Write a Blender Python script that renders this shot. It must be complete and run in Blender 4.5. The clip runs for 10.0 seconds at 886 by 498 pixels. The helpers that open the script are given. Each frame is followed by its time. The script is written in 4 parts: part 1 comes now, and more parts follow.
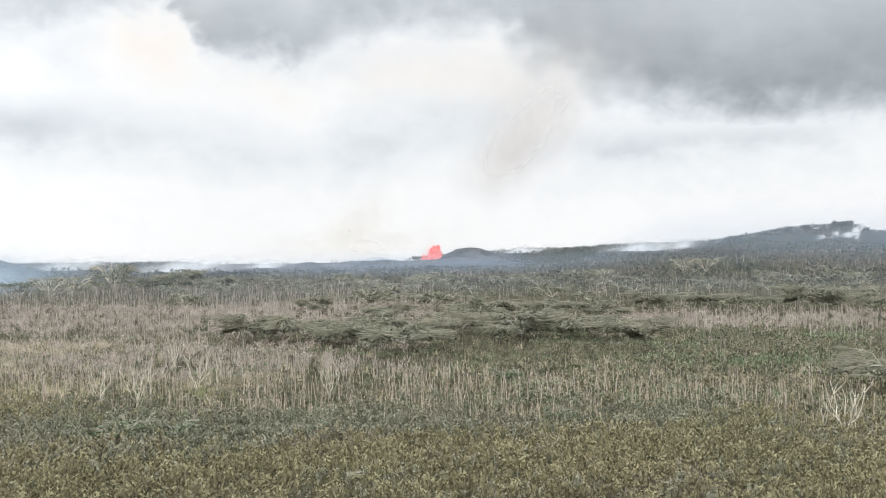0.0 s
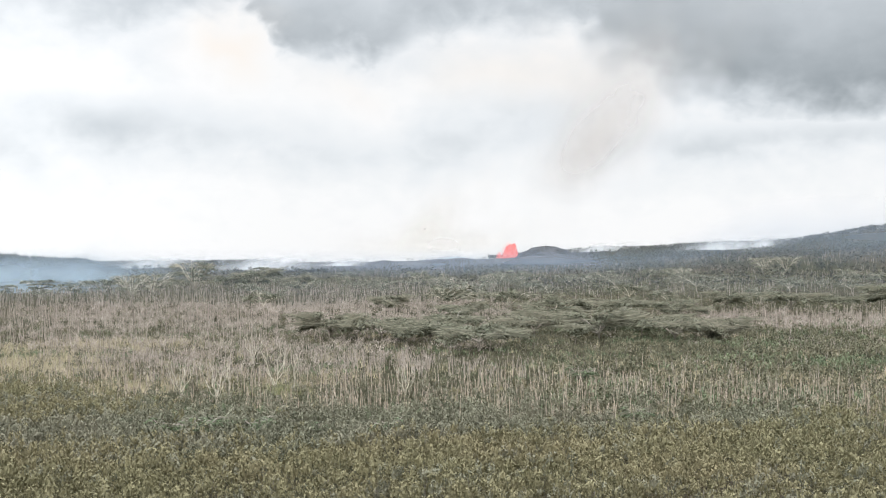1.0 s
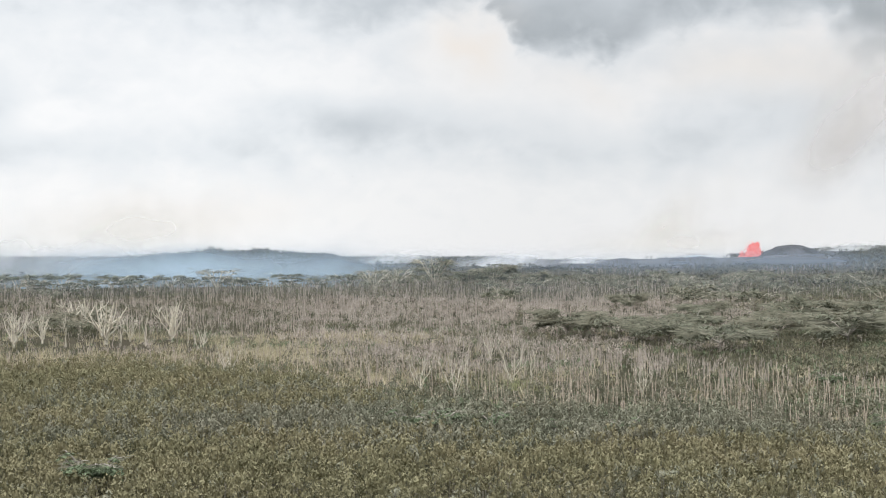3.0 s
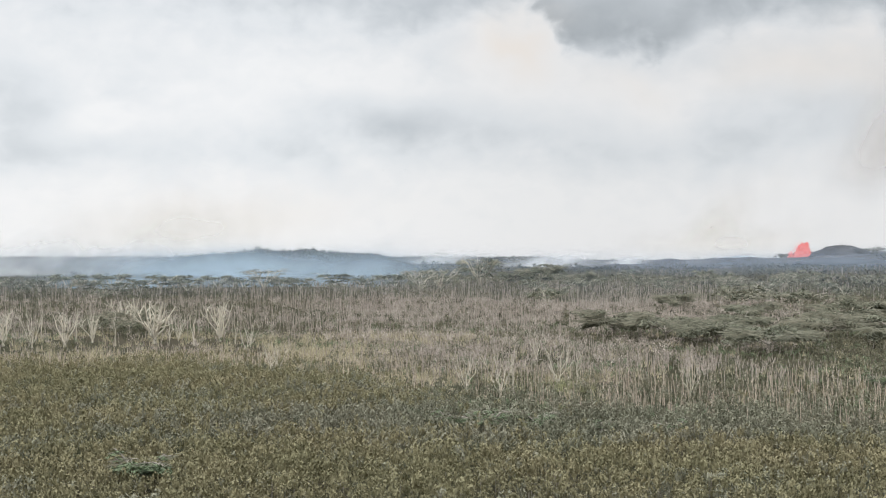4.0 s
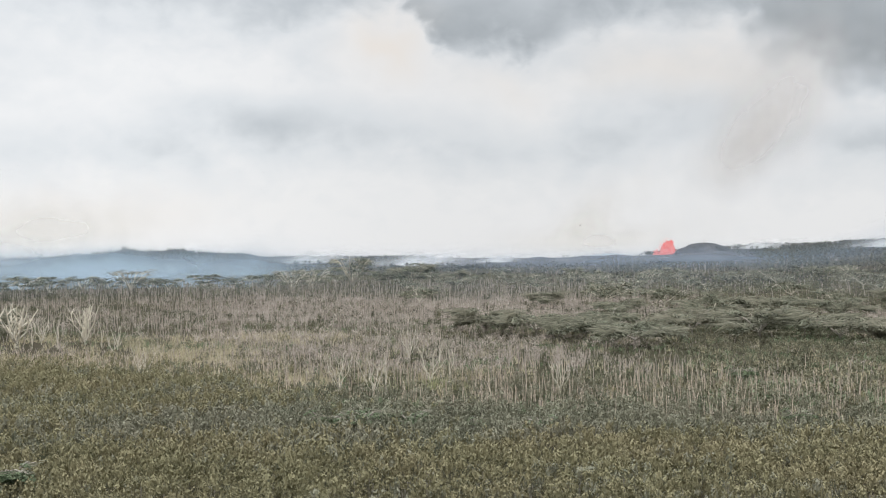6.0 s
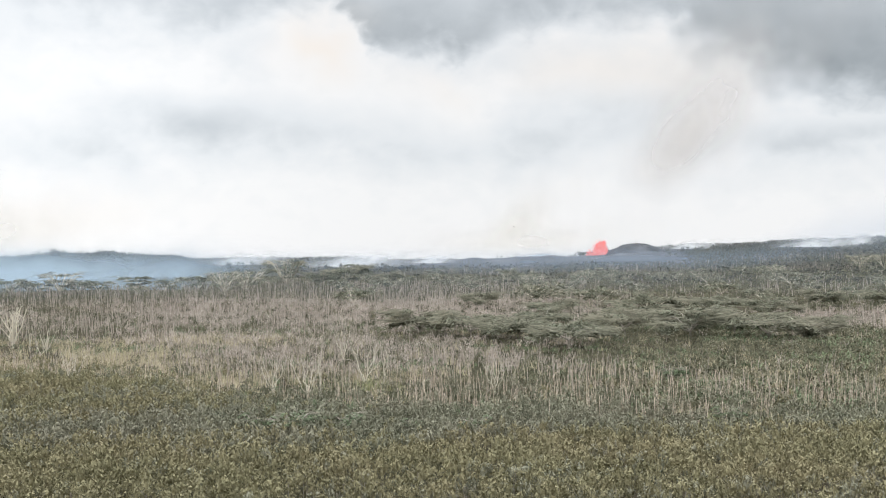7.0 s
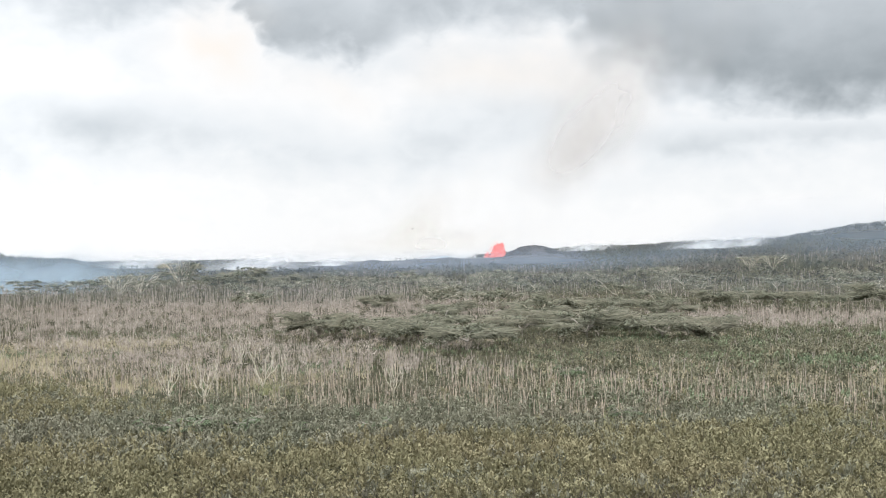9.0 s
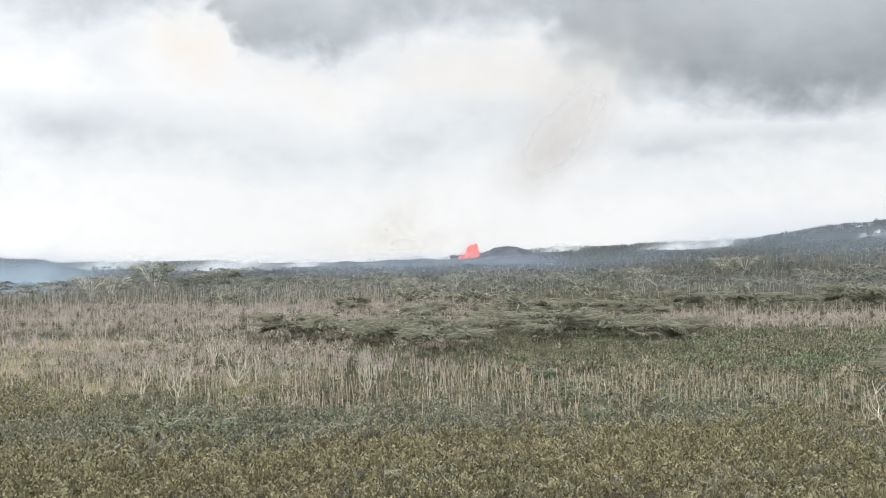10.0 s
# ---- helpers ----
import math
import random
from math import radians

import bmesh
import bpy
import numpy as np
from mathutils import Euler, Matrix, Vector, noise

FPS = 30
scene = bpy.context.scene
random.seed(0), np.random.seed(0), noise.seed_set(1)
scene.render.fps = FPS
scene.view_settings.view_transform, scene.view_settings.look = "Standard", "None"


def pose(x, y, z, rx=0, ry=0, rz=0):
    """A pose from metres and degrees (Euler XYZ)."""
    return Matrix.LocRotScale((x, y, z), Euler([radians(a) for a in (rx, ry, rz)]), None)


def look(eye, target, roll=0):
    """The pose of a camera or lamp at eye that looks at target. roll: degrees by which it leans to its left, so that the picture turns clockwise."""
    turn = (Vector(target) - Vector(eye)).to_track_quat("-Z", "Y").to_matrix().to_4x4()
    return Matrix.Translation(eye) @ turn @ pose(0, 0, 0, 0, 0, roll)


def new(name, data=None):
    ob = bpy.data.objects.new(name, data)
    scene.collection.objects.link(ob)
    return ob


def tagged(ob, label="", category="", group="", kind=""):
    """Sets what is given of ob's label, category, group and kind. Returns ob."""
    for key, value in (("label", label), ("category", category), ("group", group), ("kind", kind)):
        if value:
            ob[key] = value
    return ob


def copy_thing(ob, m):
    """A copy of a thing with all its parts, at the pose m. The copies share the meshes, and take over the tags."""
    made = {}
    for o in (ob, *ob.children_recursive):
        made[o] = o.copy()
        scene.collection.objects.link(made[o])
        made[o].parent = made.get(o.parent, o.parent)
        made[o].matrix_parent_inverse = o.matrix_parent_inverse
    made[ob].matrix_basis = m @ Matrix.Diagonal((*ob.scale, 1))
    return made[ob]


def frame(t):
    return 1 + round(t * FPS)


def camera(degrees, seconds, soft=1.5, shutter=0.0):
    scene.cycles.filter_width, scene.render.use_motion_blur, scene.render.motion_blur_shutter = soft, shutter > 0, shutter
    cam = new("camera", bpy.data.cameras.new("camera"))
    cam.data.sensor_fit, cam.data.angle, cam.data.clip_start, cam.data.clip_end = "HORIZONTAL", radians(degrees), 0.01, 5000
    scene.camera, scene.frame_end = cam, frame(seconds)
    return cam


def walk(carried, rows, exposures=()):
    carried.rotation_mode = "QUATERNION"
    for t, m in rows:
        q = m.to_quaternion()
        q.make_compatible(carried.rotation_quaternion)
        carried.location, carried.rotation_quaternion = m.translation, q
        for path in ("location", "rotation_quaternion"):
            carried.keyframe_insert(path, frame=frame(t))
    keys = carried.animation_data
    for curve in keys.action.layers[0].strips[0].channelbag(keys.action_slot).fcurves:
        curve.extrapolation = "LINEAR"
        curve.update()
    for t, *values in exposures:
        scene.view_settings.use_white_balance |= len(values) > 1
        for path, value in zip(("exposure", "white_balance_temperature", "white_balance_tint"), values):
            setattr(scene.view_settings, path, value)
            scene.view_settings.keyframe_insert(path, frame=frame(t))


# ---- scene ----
# Camera: a hand-held pan from a lookout knoll, 22 m above the plain.
EYE = 22.0
cam = camera(40.1, 10.0, soft=1.05)
ROWS = [  # seconds, tilt up, lean, turn to the left
    (0.0, 0.413, 0.601, 0.002), (0.5, 0.367, 0.598, 0.478), (1.0, 0.374, 0.505, 3.573),
    (1.5, 0.355, 0.408, 5.240), (2.0, 0.332, 0.302, 7.368), (2.5, 0.321, 0.130, 11.086),
    (3.0, 0.296, 0.023, 14.742), (3.2, 0.288, -0.019, 15.976), (4.3, 0.310, -0.001, 16.920),
    (4.5, 0.293, 0.000, 16.292), (5.0, 0.272, 0.122, 14.478), (5.5, 0.262, 0.218, 12.608),
    (6.0, 0.252, 0.332, 10.878), (7.5, 0.302, 0.547, 6.443), (8.0, 0.322, 0.600, 5.257),
    (8.5, 0.340, 0.612, 4.093), (9.0, 0.343, 0.663, 2.998), (9.5, 0.350, 0.704, 1.978),
    (10.0, 0.375, 0.649, 1.772),
]
walk(cam, [(t, pose(0, 0, EYE, 90 + tilt, lean, turn)) for t, tilt, lean, turn in ROWS],
     [(0.0, 0.07), (1.5, 0.05), (3.0, -0.12), (4.5, -0.22), (6.0, -0.22), (7.5, 0.08), (8.5, 0.11), (10.0, 0.03)])

# ---- sky and light ----
rng = np.random.default_rng(7)


class Nodes:
    """Short hand for node trees."""

    def __init__(self, tree):
        self.tree = tree
        tree.nodes.clear()

    def add(self, kind, ins=None):
        n = self.tree.nodes.new(kind)
        for key, val in (ins or {}).items():
            self.put(n.inputs[key], val)
        return n

    def read(self, name):
        n = self.add("ShaderNodeAttribute")
        n.attribute_name = name
        return n.outputs["Fac"]

    def put(self, socket, val):
        if isinstance(val, bpy.types.NodeSocket):
            self.tree.links.new(val, socket)
        else:
            socket.default_value = val

    def math(self, op, a, b=0.0, c=0.0, clamp=False):
        n = self.add("ShaderNodeMath")
        n.operation, n.use_clamp = op, clamp
        for i, v in enumerate((a, b, c)):
            self.put(n.inputs[i], v)
        return n.outputs[0]

    def step(self, x, lo, hi, a=0.0, b=1.0):
        n = self.add("ShaderNodeMapRange")
        n.interpolation_type = "SMOOTHSTEP"
        for k, v in zip(("Value", "From Min", "From Max", "To Min", "To Max"), (x, lo, hi, a, b)):
            self.put(n.inputs[k], v)
        return n.outputs[0]

    def mix(self, f, a, b):
        n = self.add("ShaderNodeMix")
        n.data_type = "RGBA"
        self.put(n.inputs[0], f), self.put(n.inputs[6], a), self.put(n.inputs[7], b)
        return n.outputs[2]

    def noise(self, vec, scale, detail=4.0, rough=0.5, warp=0.0):
        n = self.add("ShaderNodeTexNoise")
        self.put(n.inputs["Vector"], vec)
        for k, v in (("Scale", scale), ("Detail", detail), ("Roughness", rough), ("Distortion", warp)):
            n.inputs[k].default_value = v
        return n.outputs["Fac"]

    def vec(self, x, y, z):
        n = self.add("ShaderNodeCombineXYZ")
        for i, v in enumerate((x, y, z)):
            self.put(n.inputs[i], v)
        return n.outputs[0]


world = bpy.data.worlds.new("overcast_sky")
scene.world = world
world.use_nodes = True
w = Nodes(world.node_tree)
way = w.add("ShaderNodeTexCoord").outputs["Generated"]
sep = w.add("ShaderNodeSeparateXYZ", ins={0: way})
az = w.math("DEGREES", w.math("ARCTAN2", sep.outputs[0], sep.outputs[1]))
el = w.math("DEGREES", w.math("ARCSINE", sep.outputs[2]))
flat = w.vec(w.math("MULTIPLY", az, 0.08), w.math("MULTIPLY", el, 0.11), 3.1)
big = w.noise(flat, 1.6, 4.0, 0.5, 0.3)
fine = w.noise(flat, 4.5, 3.0, 0.5, 0.35)
edges = w.noise(flat, 12.0, 3.0, 0.5, 0.3)
drift = w.noise(flat, 2.3, 2.0, 0.45, 0.0)
# lower edge of the dark bank: azimuth, elevation, darkness, softness
EDGE = [(-60, 10.5, 0.30, 2.0), (-38, 9.6, 0.30, 1.8), (-30, 9.6, 0.31, 1.8), (-24, 9.9, 0.34, 1.3), (-20, 9.6, 0.38, 0.9), (-17.8, 9.9, 0.38, 0.6),
        (-15.6, 11.1, 0.40, 0.4), (-12.8, 11.7, 0.44, 0.3), (-11.5, 9.7, 0.50, 0.3), (-8.4, 9.4, 0.48, 0.5), (-6.4, 8.9, 0.48, 0.4), (-4.6, 10.0, 0.44, 0.7),
        (2.6, 10.4, 0.47, 0.6), (4.4, 8.8, 0.54, 0.7), (8.0, 6.9, 0.58, 0.8), (13, 6.2, 0.66, 0.6), (24, 5.8, 0.68, 0.7), (60, 8.0, 0.6, 1.0)]
# lighter greys below it, and brighter gaps: azimuth, elevation, half width, half height, amount
SOFT = [(-19.0, 6.4, 4.6, 1.5, 0.12), (-12.0, 4.6, 3.2, 1.5, 0.14), (-8.6, 4.0, 3.0, 1.0, 0.11), (-3.0, 5.0, 4.2, 1.7, 0.15), (0.5, 6.8, 2.6, 1.5, 0.10),
        (13, 5.2, 8.0, 0.8, 0.20), (8.5, 3.0, 5.0, 0.9, 0.07), (17, 2.4, 5.0, 0.8, 0.10),
        (-28.0, 5.0, 4.6, 1.0, 0.09), (-34.5, 4.4, 3.4, 0.9, 0.15), (-22.0, 5.9, 4.6, 1.2, 0.07), (-18.3, 6.6, 2.6, 1.0, 0.06), (-36.8, 6.6, 1.8, 2.6, 0.18),
        (-30.5, 8.5, 3.6, 1.2, 0.10), (-15.2, 5.6, 3.0, 1.0, 0.07),
        (-13.2, 9.6, 1.7, 1.6, -0.34), (-8.0, 7.4, 2.6, 1.3, -0.16), (-20.5, 8.3, 5.0, 0.9, -0.14), (-32.8, 6.4, 1.9, 0.6, -0.18), (-5.0, 8.6, 3.0, 0.8, -0.10)]


def mass(total, masses, x, y):
    for a, e, wa, we, amount in masses:
        da = w.math("POWER", w.math("DIVIDE", w.math("ABSOLUTE", w.math("SUBTRACT", x, a)), wa), 2.0)
        de = w.math("POWER", w.math("DIVIDE", w.math("ABSOLUTE", w.math("SUBTRACT", y, e)), we), 2.0)
        g = w.math("EXPONENT", w.math("MULTIPLY", w.math("ADD", da, de), -1.0))
        total = w.math("ADD", total, w.math("MULTIPLY", g, amount))
    return total


rough = w.math("ADD", w.math("MULTIPLY", w.math("SUBTRACT", fine, 0.5), 0.8), w.math("MULTIPLY", w.math("SUBTRACT", edges, 0.5), 0.30))
waz = w.math("ADD", w.math("ADD", az, w.math("MULTIPLY", rough, 2.4)), w.math("MULTIPLY", w.math("SUBTRACT", drift, 0.5), 6.0))
wel = w.math("ADD", w.math("ADD", el, w.math("MULTIPLY", w.math("SUBTRACT", big, 0.5), 3.4)), w.math("MULTIPLY", rough, 0.8))
line = w.add("ShaderNodeValToRGB", ins={0: w.math("DIVIDE", w.math("ADD", w.math("ADD", az, w.math("MULTIPLY", rough, 2.2)), 60.0), 120.0)})
stops = line.color_ramp.elements
for i, (a, e, dark, soft) in enumerate(EDGE):
    stop = stops[i * (len(stops) - 1)] if i < 1 else stops.new((a + 60) / 120)
    stop.position, stop.color = (a + 60) / 120, (e / 20, dark, soft / 2, 1)
stops.remove(stops[len(stops) - 1])
at_edge = w.add("ShaderNodeSeparateColor", ins={0: line.outputs[0]})
over = w.math("ADD", w.math("SUBTRACT", el, w.math("MULTIPLY", at_edge.outputs[0], 20.0)), w.math("MULTIPLY", rough, 2.6))
over = w.math("DIVIDE", over, w.math("MULTIPLY", at_edge.outputs[2], 4.2))
inside = w.math("MULTIPLY", w.step(over, -0.9, 1.4), w.math("SUBTRACT", 1.0, w.step(over, 1.2, 5.0, 0.0, 0.36)))
grey = w.math("MULTIPLY", inside, w.math("ADD", at_edge.outputs[1], w.math("MULTIPLY", w.math("SUBTRACT", big, 0.5), 0.30)))
below = mass(w.math("MULTIPLY", w.math("SUBTRACT", big, 0.36), 0.42), SOFT, waz, wel)
grey = w.math("MAXIMUM", grey, w.math("MULTIPLY", below, 1.1))
grey = w.math("MULTIPLY", grey, w.step(el, 1.5, 5.0))
grey = w.math("ADD", grey, w.math("MULTIPLY", w.math("SUBTRACT", w.math("MULTIPLY", w.math("ADD", fine, edges), 0.5), 0.5), 0.27), clamp=True)
ramp = w.add("ShaderNodeValToRGB", ins={0: grey})
r = ramp.color_ramp
r.elements[0].position, r.elements[0].color = 0.0, (0.94, 0.946, 0.956, 1)
r.elements[1].position, r.elements[1].color = 0.75, (0.27, 0.305, 0.33, 1)
for p, c in ((0.18, (0.81, 0.842, 0.873, 1)), (0.38, (0.61, 0.652, 0.69, 1))):
    r.elements.new(p).color = c
sky = w.add("ShaderNodeTexSky")
sky.sky_type, sky.sun_disc, sky.sun_elevation, sky.sun_rotation = "NISHITA", False, radians(59), radians(156)
# sunlight behind thinner cloud, and a little smoke in it
GLOW = [(-13.2, 9.9, 1.7, 1.5, 0.9), (0.5, 8.9, 4.5, 1.3, 0.6), (-8.5, 8.0, 2.0, 1.2, 0.35), (-26, 2.2, 7.0, 1.3, 0.25)]
warm = mass(0.0, GLOW, waz, wel)
cloud_colour = w.mix(w.math("MULTIPLY", warm, 0.85, clamp=True), ramp.outputs[0], (0.95, 0.88, 0.81, 1))
# sky strength is raised overhead to brighten the ground, and slightly towards the ridge
thin = w.step(az, -28.0, -9.0, 1.13, 1.0)
clouds = w.add("ShaderNodeBackground", ins={0: cloud_colour, 1: w.math("MULTIPLY", thin, w.step(el, 16.0, 50.0, 1.0, 3.1))})
clear = w.add("ShaderNodeBackground", ins={0: sky.outputs[0], 1: 0.1})
both = w.add("ShaderNodeMixShader", ins={0: 0.04, 1: clouds.outputs[0], 2: clear.outputs[0]})
w.add("ShaderNodeOutputWorld", ins={0: both.outputs[0]})

lamp = bpy.data.lights.new("sun", "SUN")
lamp.energy, lamp.angle, lamp.color = 1.5, radians(12), (1.0, 0.96, 0.9)
sun = new("sun", lamp)
sun.matrix_world = look((0, 0, 0), (-0.25, 0.55, -1.0))

# ---- materials ----


def material(name, build):
    m = bpy.data.materials.new(name)
    m.use_nodes = True
    n = Nodes(m.node_tree)
    n.add("ShaderNodeOutputMaterial", ins={0: build(n)})
    return m


def plant_material(name, dark, light, dry, dry_amount=0.25, patch=0.05, rough=0.75, single=0.45):
    """Leaves or stems: tone from plant to plant, patches over the ground, and single leaves."""
    def build(n):
        tone = n.read("tone")
        where = n.add("ShaderNodeNewGeometry")
        patches = n.noise(where.outputs["Position"], patch, 3.0, 0.6)
        leaf = where.outputs["Random Per Island"]
        f = n.math("ADD", n.math("MULTIPLY", tone, 1.0 - single), n.math("MULTIPLY", leaf, single))
        c = n.mix(f, (*dark, 1), (*light, 1))
        d = n.math("ADD", n.math("MULTIPLY", n.step(patches, 0.42, 0.66), 0.6), n.math("MULTIPLY", tone, 0.4))
        c = n.mix(n.math("MULTIPLY", d, dry_amount), c, (*dry, 1))
        b = n.add("ShaderNodeBsdfPrincipled", ins={"Base Color": c, "Roughness": rough, "Specular IOR Level": 0.15})
        return b.outputs[0]
    return material(name, build)


M_OLIVE = plant_material("olive_leaves", (0.115, 0.107, 0.058), (0.325, 0.305, 0.18), (0.32, 0.26, 0.16), 0.45, single=0.08)
M_GREY = plant_material("grey_green_leaves", (0.10, 0.103, 0.07), (0.31, 0.31, 0.225), (0.29, 0.245, 0.19), 0.4, single=0.08)
M_SHRUB = plant_material("dull_green_leaves", (0.06, 0.063, 0.04), (0.27, 0.27, 0.18), (0.25, 0.205, 0.15), 0.4, single=0.25)
M_GREEN = plant_material("green_leaves", (0.07, 0.095, 0.055), (0.29, 0.36, 0.22), (0.27, 0.275, 0.16), 0.3)
M_STALK = plant_material("dead_stems", (0.29, 0.235, 0.185), (0.82, 0.71, 0.585), (0.58, 0.48, 0.395), 0.6)
M_STALK_GREY = plant_material("grey_dead_stems", (0.25, 0.207, 0.18), (0.71, 0.63, 0.55), (0.50, 0.425, 0.38), 0.6)
M_PALE = plant_material("bleached_wood", (0.50, 0.445, 0.37), (0.82, 0.76, 0.65), (0.60, 0.56, 0.42), 0.3)
M_FRESH = plant_material("fresh_grass", (0.20, 0.22, 0.11), (0.52, 0.54, 0.31), (0.48, 0.42, 0.27), 0.4)
M_GRASS = plant_material("dry_grass", (0.33, 0.29, 0.19), (0.81, 0.72, 0.525), (0.53, 0.47, 0.32), 0.5)
M_ALBIZIA = plant_material("albizia_leaves", (0.06, 0.068, 0.048), (0.295, 0.31, 0.225), (0.28, 0.245, 0.19), 0.4)
M_CROWN = plant_material("dark_crown_leaves", (0.055, 0.065, 0.048), (0.24, 0.255, 0.175), (0.21, 0.195, 0.15), 0.4)
M_SPRAY = plant_material("leafy_sprays", (0.11, 0.116, 0.082), (0.51, 0.50, 0.39), (0.44, 0.385, 0.31), 0.4, single=0.7)
M_BARK = plant_material("grey_bark", (0.24, 0.21, 0.18), (0.50, 0.46, 0.40), (0.32, 0.28, 0.24), 0.4)
M_TWIG = plant_material("grey_twigs", (0.22, 0.20, 0.155), (0.58, 0.54, 0.43), (0.38, 0.34, 0.27), 0.4)
M_FAR = plant_material("far_leaves", (0.07, 0.076, 0.062), (0.155, 0.16, 0.125), (0.165, 0.14, 0.12), 0.5, 0.012)


def ground_build(n):
    p = n.add("ShaderNodeNewGeometry").outputs["Position"]
    big_patch, small = n.noise(p, 0.012, 5.0, 0.6), n.noise(p, 0.7, 5.0, 0.65)
    c = n.mix(n.step(big_patch, 0.4, 0.62), (0.035, 0.037, 0.02, 1), (0.07, 0.058, 0.042, 1))
    c = n.mix(n.step(small, 0.45, 0.7), c, (0.085, 0.078, 0.048, 1))
    bump = n.add("ShaderNodeBump", ins={"Strength": 0.7, "Distance": 0.3, "Height": small})
    return n.add("ShaderNodeBsdfPrincipled", ins={"Base Color": c, "Roughness": 0.95, "Specular IOR Level": 0.05, "Normal": bump.outputs[0]}).outputs[0]


M_GROUND = material("undergrowth_soil", ground_build)


def lava_build(n):
    p = n.add("ShaderNodeNewGeometry").outputs["Position"]
    f = n.noise(p, 0.08, 8.0, 0.7)
    c = n.mix(f, (0.010, 0.011, 0.013, 1), (0.055, 0.055, 0.06, 1))
    c = n.mix(n.step(n.noise(p, 0.011, 4.0, 0.6), 0.5, 0.68), c, (0.10, 0.10, 0.105, 1))
    bump = n.add("ShaderNodeBump", ins={"Strength": 1.0, "Distance": 2.0, "Height": f})
    return n.add("ShaderNodeBsdfPrincipled", ins={"Base Color": c, "Roughness": 0.8, "Normal": bump.outputs[0]}).outputs[0]


M_LAVA = material("black_lava_rock", lava_build)


def molten_build(n):
    p = n.add("ShaderNodeTexCoord").outputs["Object"]
    f = n.noise(p, 0.16, 5.0, 0.65)
    c = n.mix(n.step(f, 0.35, 0.65), (1.0, 0.23, 0.22, 1), (1.0, 0.40, 0.38, 1))
    return n.add("ShaderNodeEmission", ins={0: c, 1: 1.0}).outputs[0]


M_MOLTEN = material("molten_lava", molten_build)


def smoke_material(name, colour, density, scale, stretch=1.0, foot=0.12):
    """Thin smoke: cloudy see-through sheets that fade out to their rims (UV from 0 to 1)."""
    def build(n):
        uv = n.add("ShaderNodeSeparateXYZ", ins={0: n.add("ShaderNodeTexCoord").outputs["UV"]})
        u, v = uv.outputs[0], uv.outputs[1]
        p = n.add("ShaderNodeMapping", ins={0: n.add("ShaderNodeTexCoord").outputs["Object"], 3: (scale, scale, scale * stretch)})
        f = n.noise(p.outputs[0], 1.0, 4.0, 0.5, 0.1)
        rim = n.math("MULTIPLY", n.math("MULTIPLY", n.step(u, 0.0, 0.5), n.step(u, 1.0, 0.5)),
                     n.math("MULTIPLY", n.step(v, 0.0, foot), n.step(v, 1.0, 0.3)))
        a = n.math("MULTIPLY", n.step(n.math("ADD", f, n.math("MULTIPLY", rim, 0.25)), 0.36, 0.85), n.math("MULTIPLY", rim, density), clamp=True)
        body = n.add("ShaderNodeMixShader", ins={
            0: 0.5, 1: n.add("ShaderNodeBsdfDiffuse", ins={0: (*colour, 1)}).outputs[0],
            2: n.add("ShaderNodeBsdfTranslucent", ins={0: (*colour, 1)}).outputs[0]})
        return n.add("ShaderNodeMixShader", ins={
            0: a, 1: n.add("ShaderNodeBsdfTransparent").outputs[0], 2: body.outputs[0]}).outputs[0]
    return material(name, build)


M_SMOKE_WHITE = smoke_material("white_smoke", (0.95, 0.96, 0.97), 0.7, 0.02)
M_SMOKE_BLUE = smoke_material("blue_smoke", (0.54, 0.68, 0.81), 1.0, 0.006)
M_STEAM = smoke_material("dense_white_steam", (0.97, 0.97, 0.98), 2.2, 0.05)
M_SMOKE_TAN = smoke_material("tan_smoke", (0.92, 0.87, 0.80), 0.34, 0.005, 0.6, 0.3)
M_SMOKE_BROWN = smoke_material("brown_smoke", (0.84, 0.78, 0.75), 0.5, 0.0045, 0.6, 0.3)

# ---- ground ----


def bell(v, mid, half):
    return np.exp(-((v - mid) / half) ** 2)


def ease(v, lo, hi):
    s = np.clip((v - lo) / (hi - lo), 0, 1)
    return s * s * (3 - 2 * s)


# skyline of the slopes far off: azimuth and height, for the wooded hill, the ridge in the smoke and the lava field's rim
HILL = ((-1, 4), (0.4, 7), (1.8, 12), (3.1, 15), (4.2, 18), (5.7, 18), (7.1, 21), (8.4, 25), (11, 26), (12.2, 30), (13.5, 39), (14.8, 48), (16, 57),
        (17.2, 60), (18, 65), (18.5, 65), (19, 56), (19.6, 46), (21, 38), (27, 20))
RIDGE = ((-40, -8), (-36.3, -9), (-35.2, -4), (-34, 0), (-33, 2), (-31.1, 4), (-30.5, 3), (-29, 7.5), (-27.7, 11), (-26.8, 13.5), (-26.2, 15), (-25.5, 17),
         (-24.3, 16.5), (-23.3, 19), (-22.5, 16), (-21.2, 13), (-20, 11.5), (-19.6, 5), (-18.5, 2.5), (-16.9, 6), (-15.9, 4.5), (-14.3, 1))
RIM = ((-15, 2), (-12.4, 2.3), (-10.6, 3.3), (-9.2, 4.3), (-8.3, 6.2), (-7.4, 4.3), (-6.6, 7.2), (-5.8, 5.3), (-4.1, 9.6), (-2.8, 6.6), (-2, 5.2), (-1, 3), (1, 0))


def along(table, a):
    return np.interp(a, [q[0] for q in table], [q[1] for q in table])


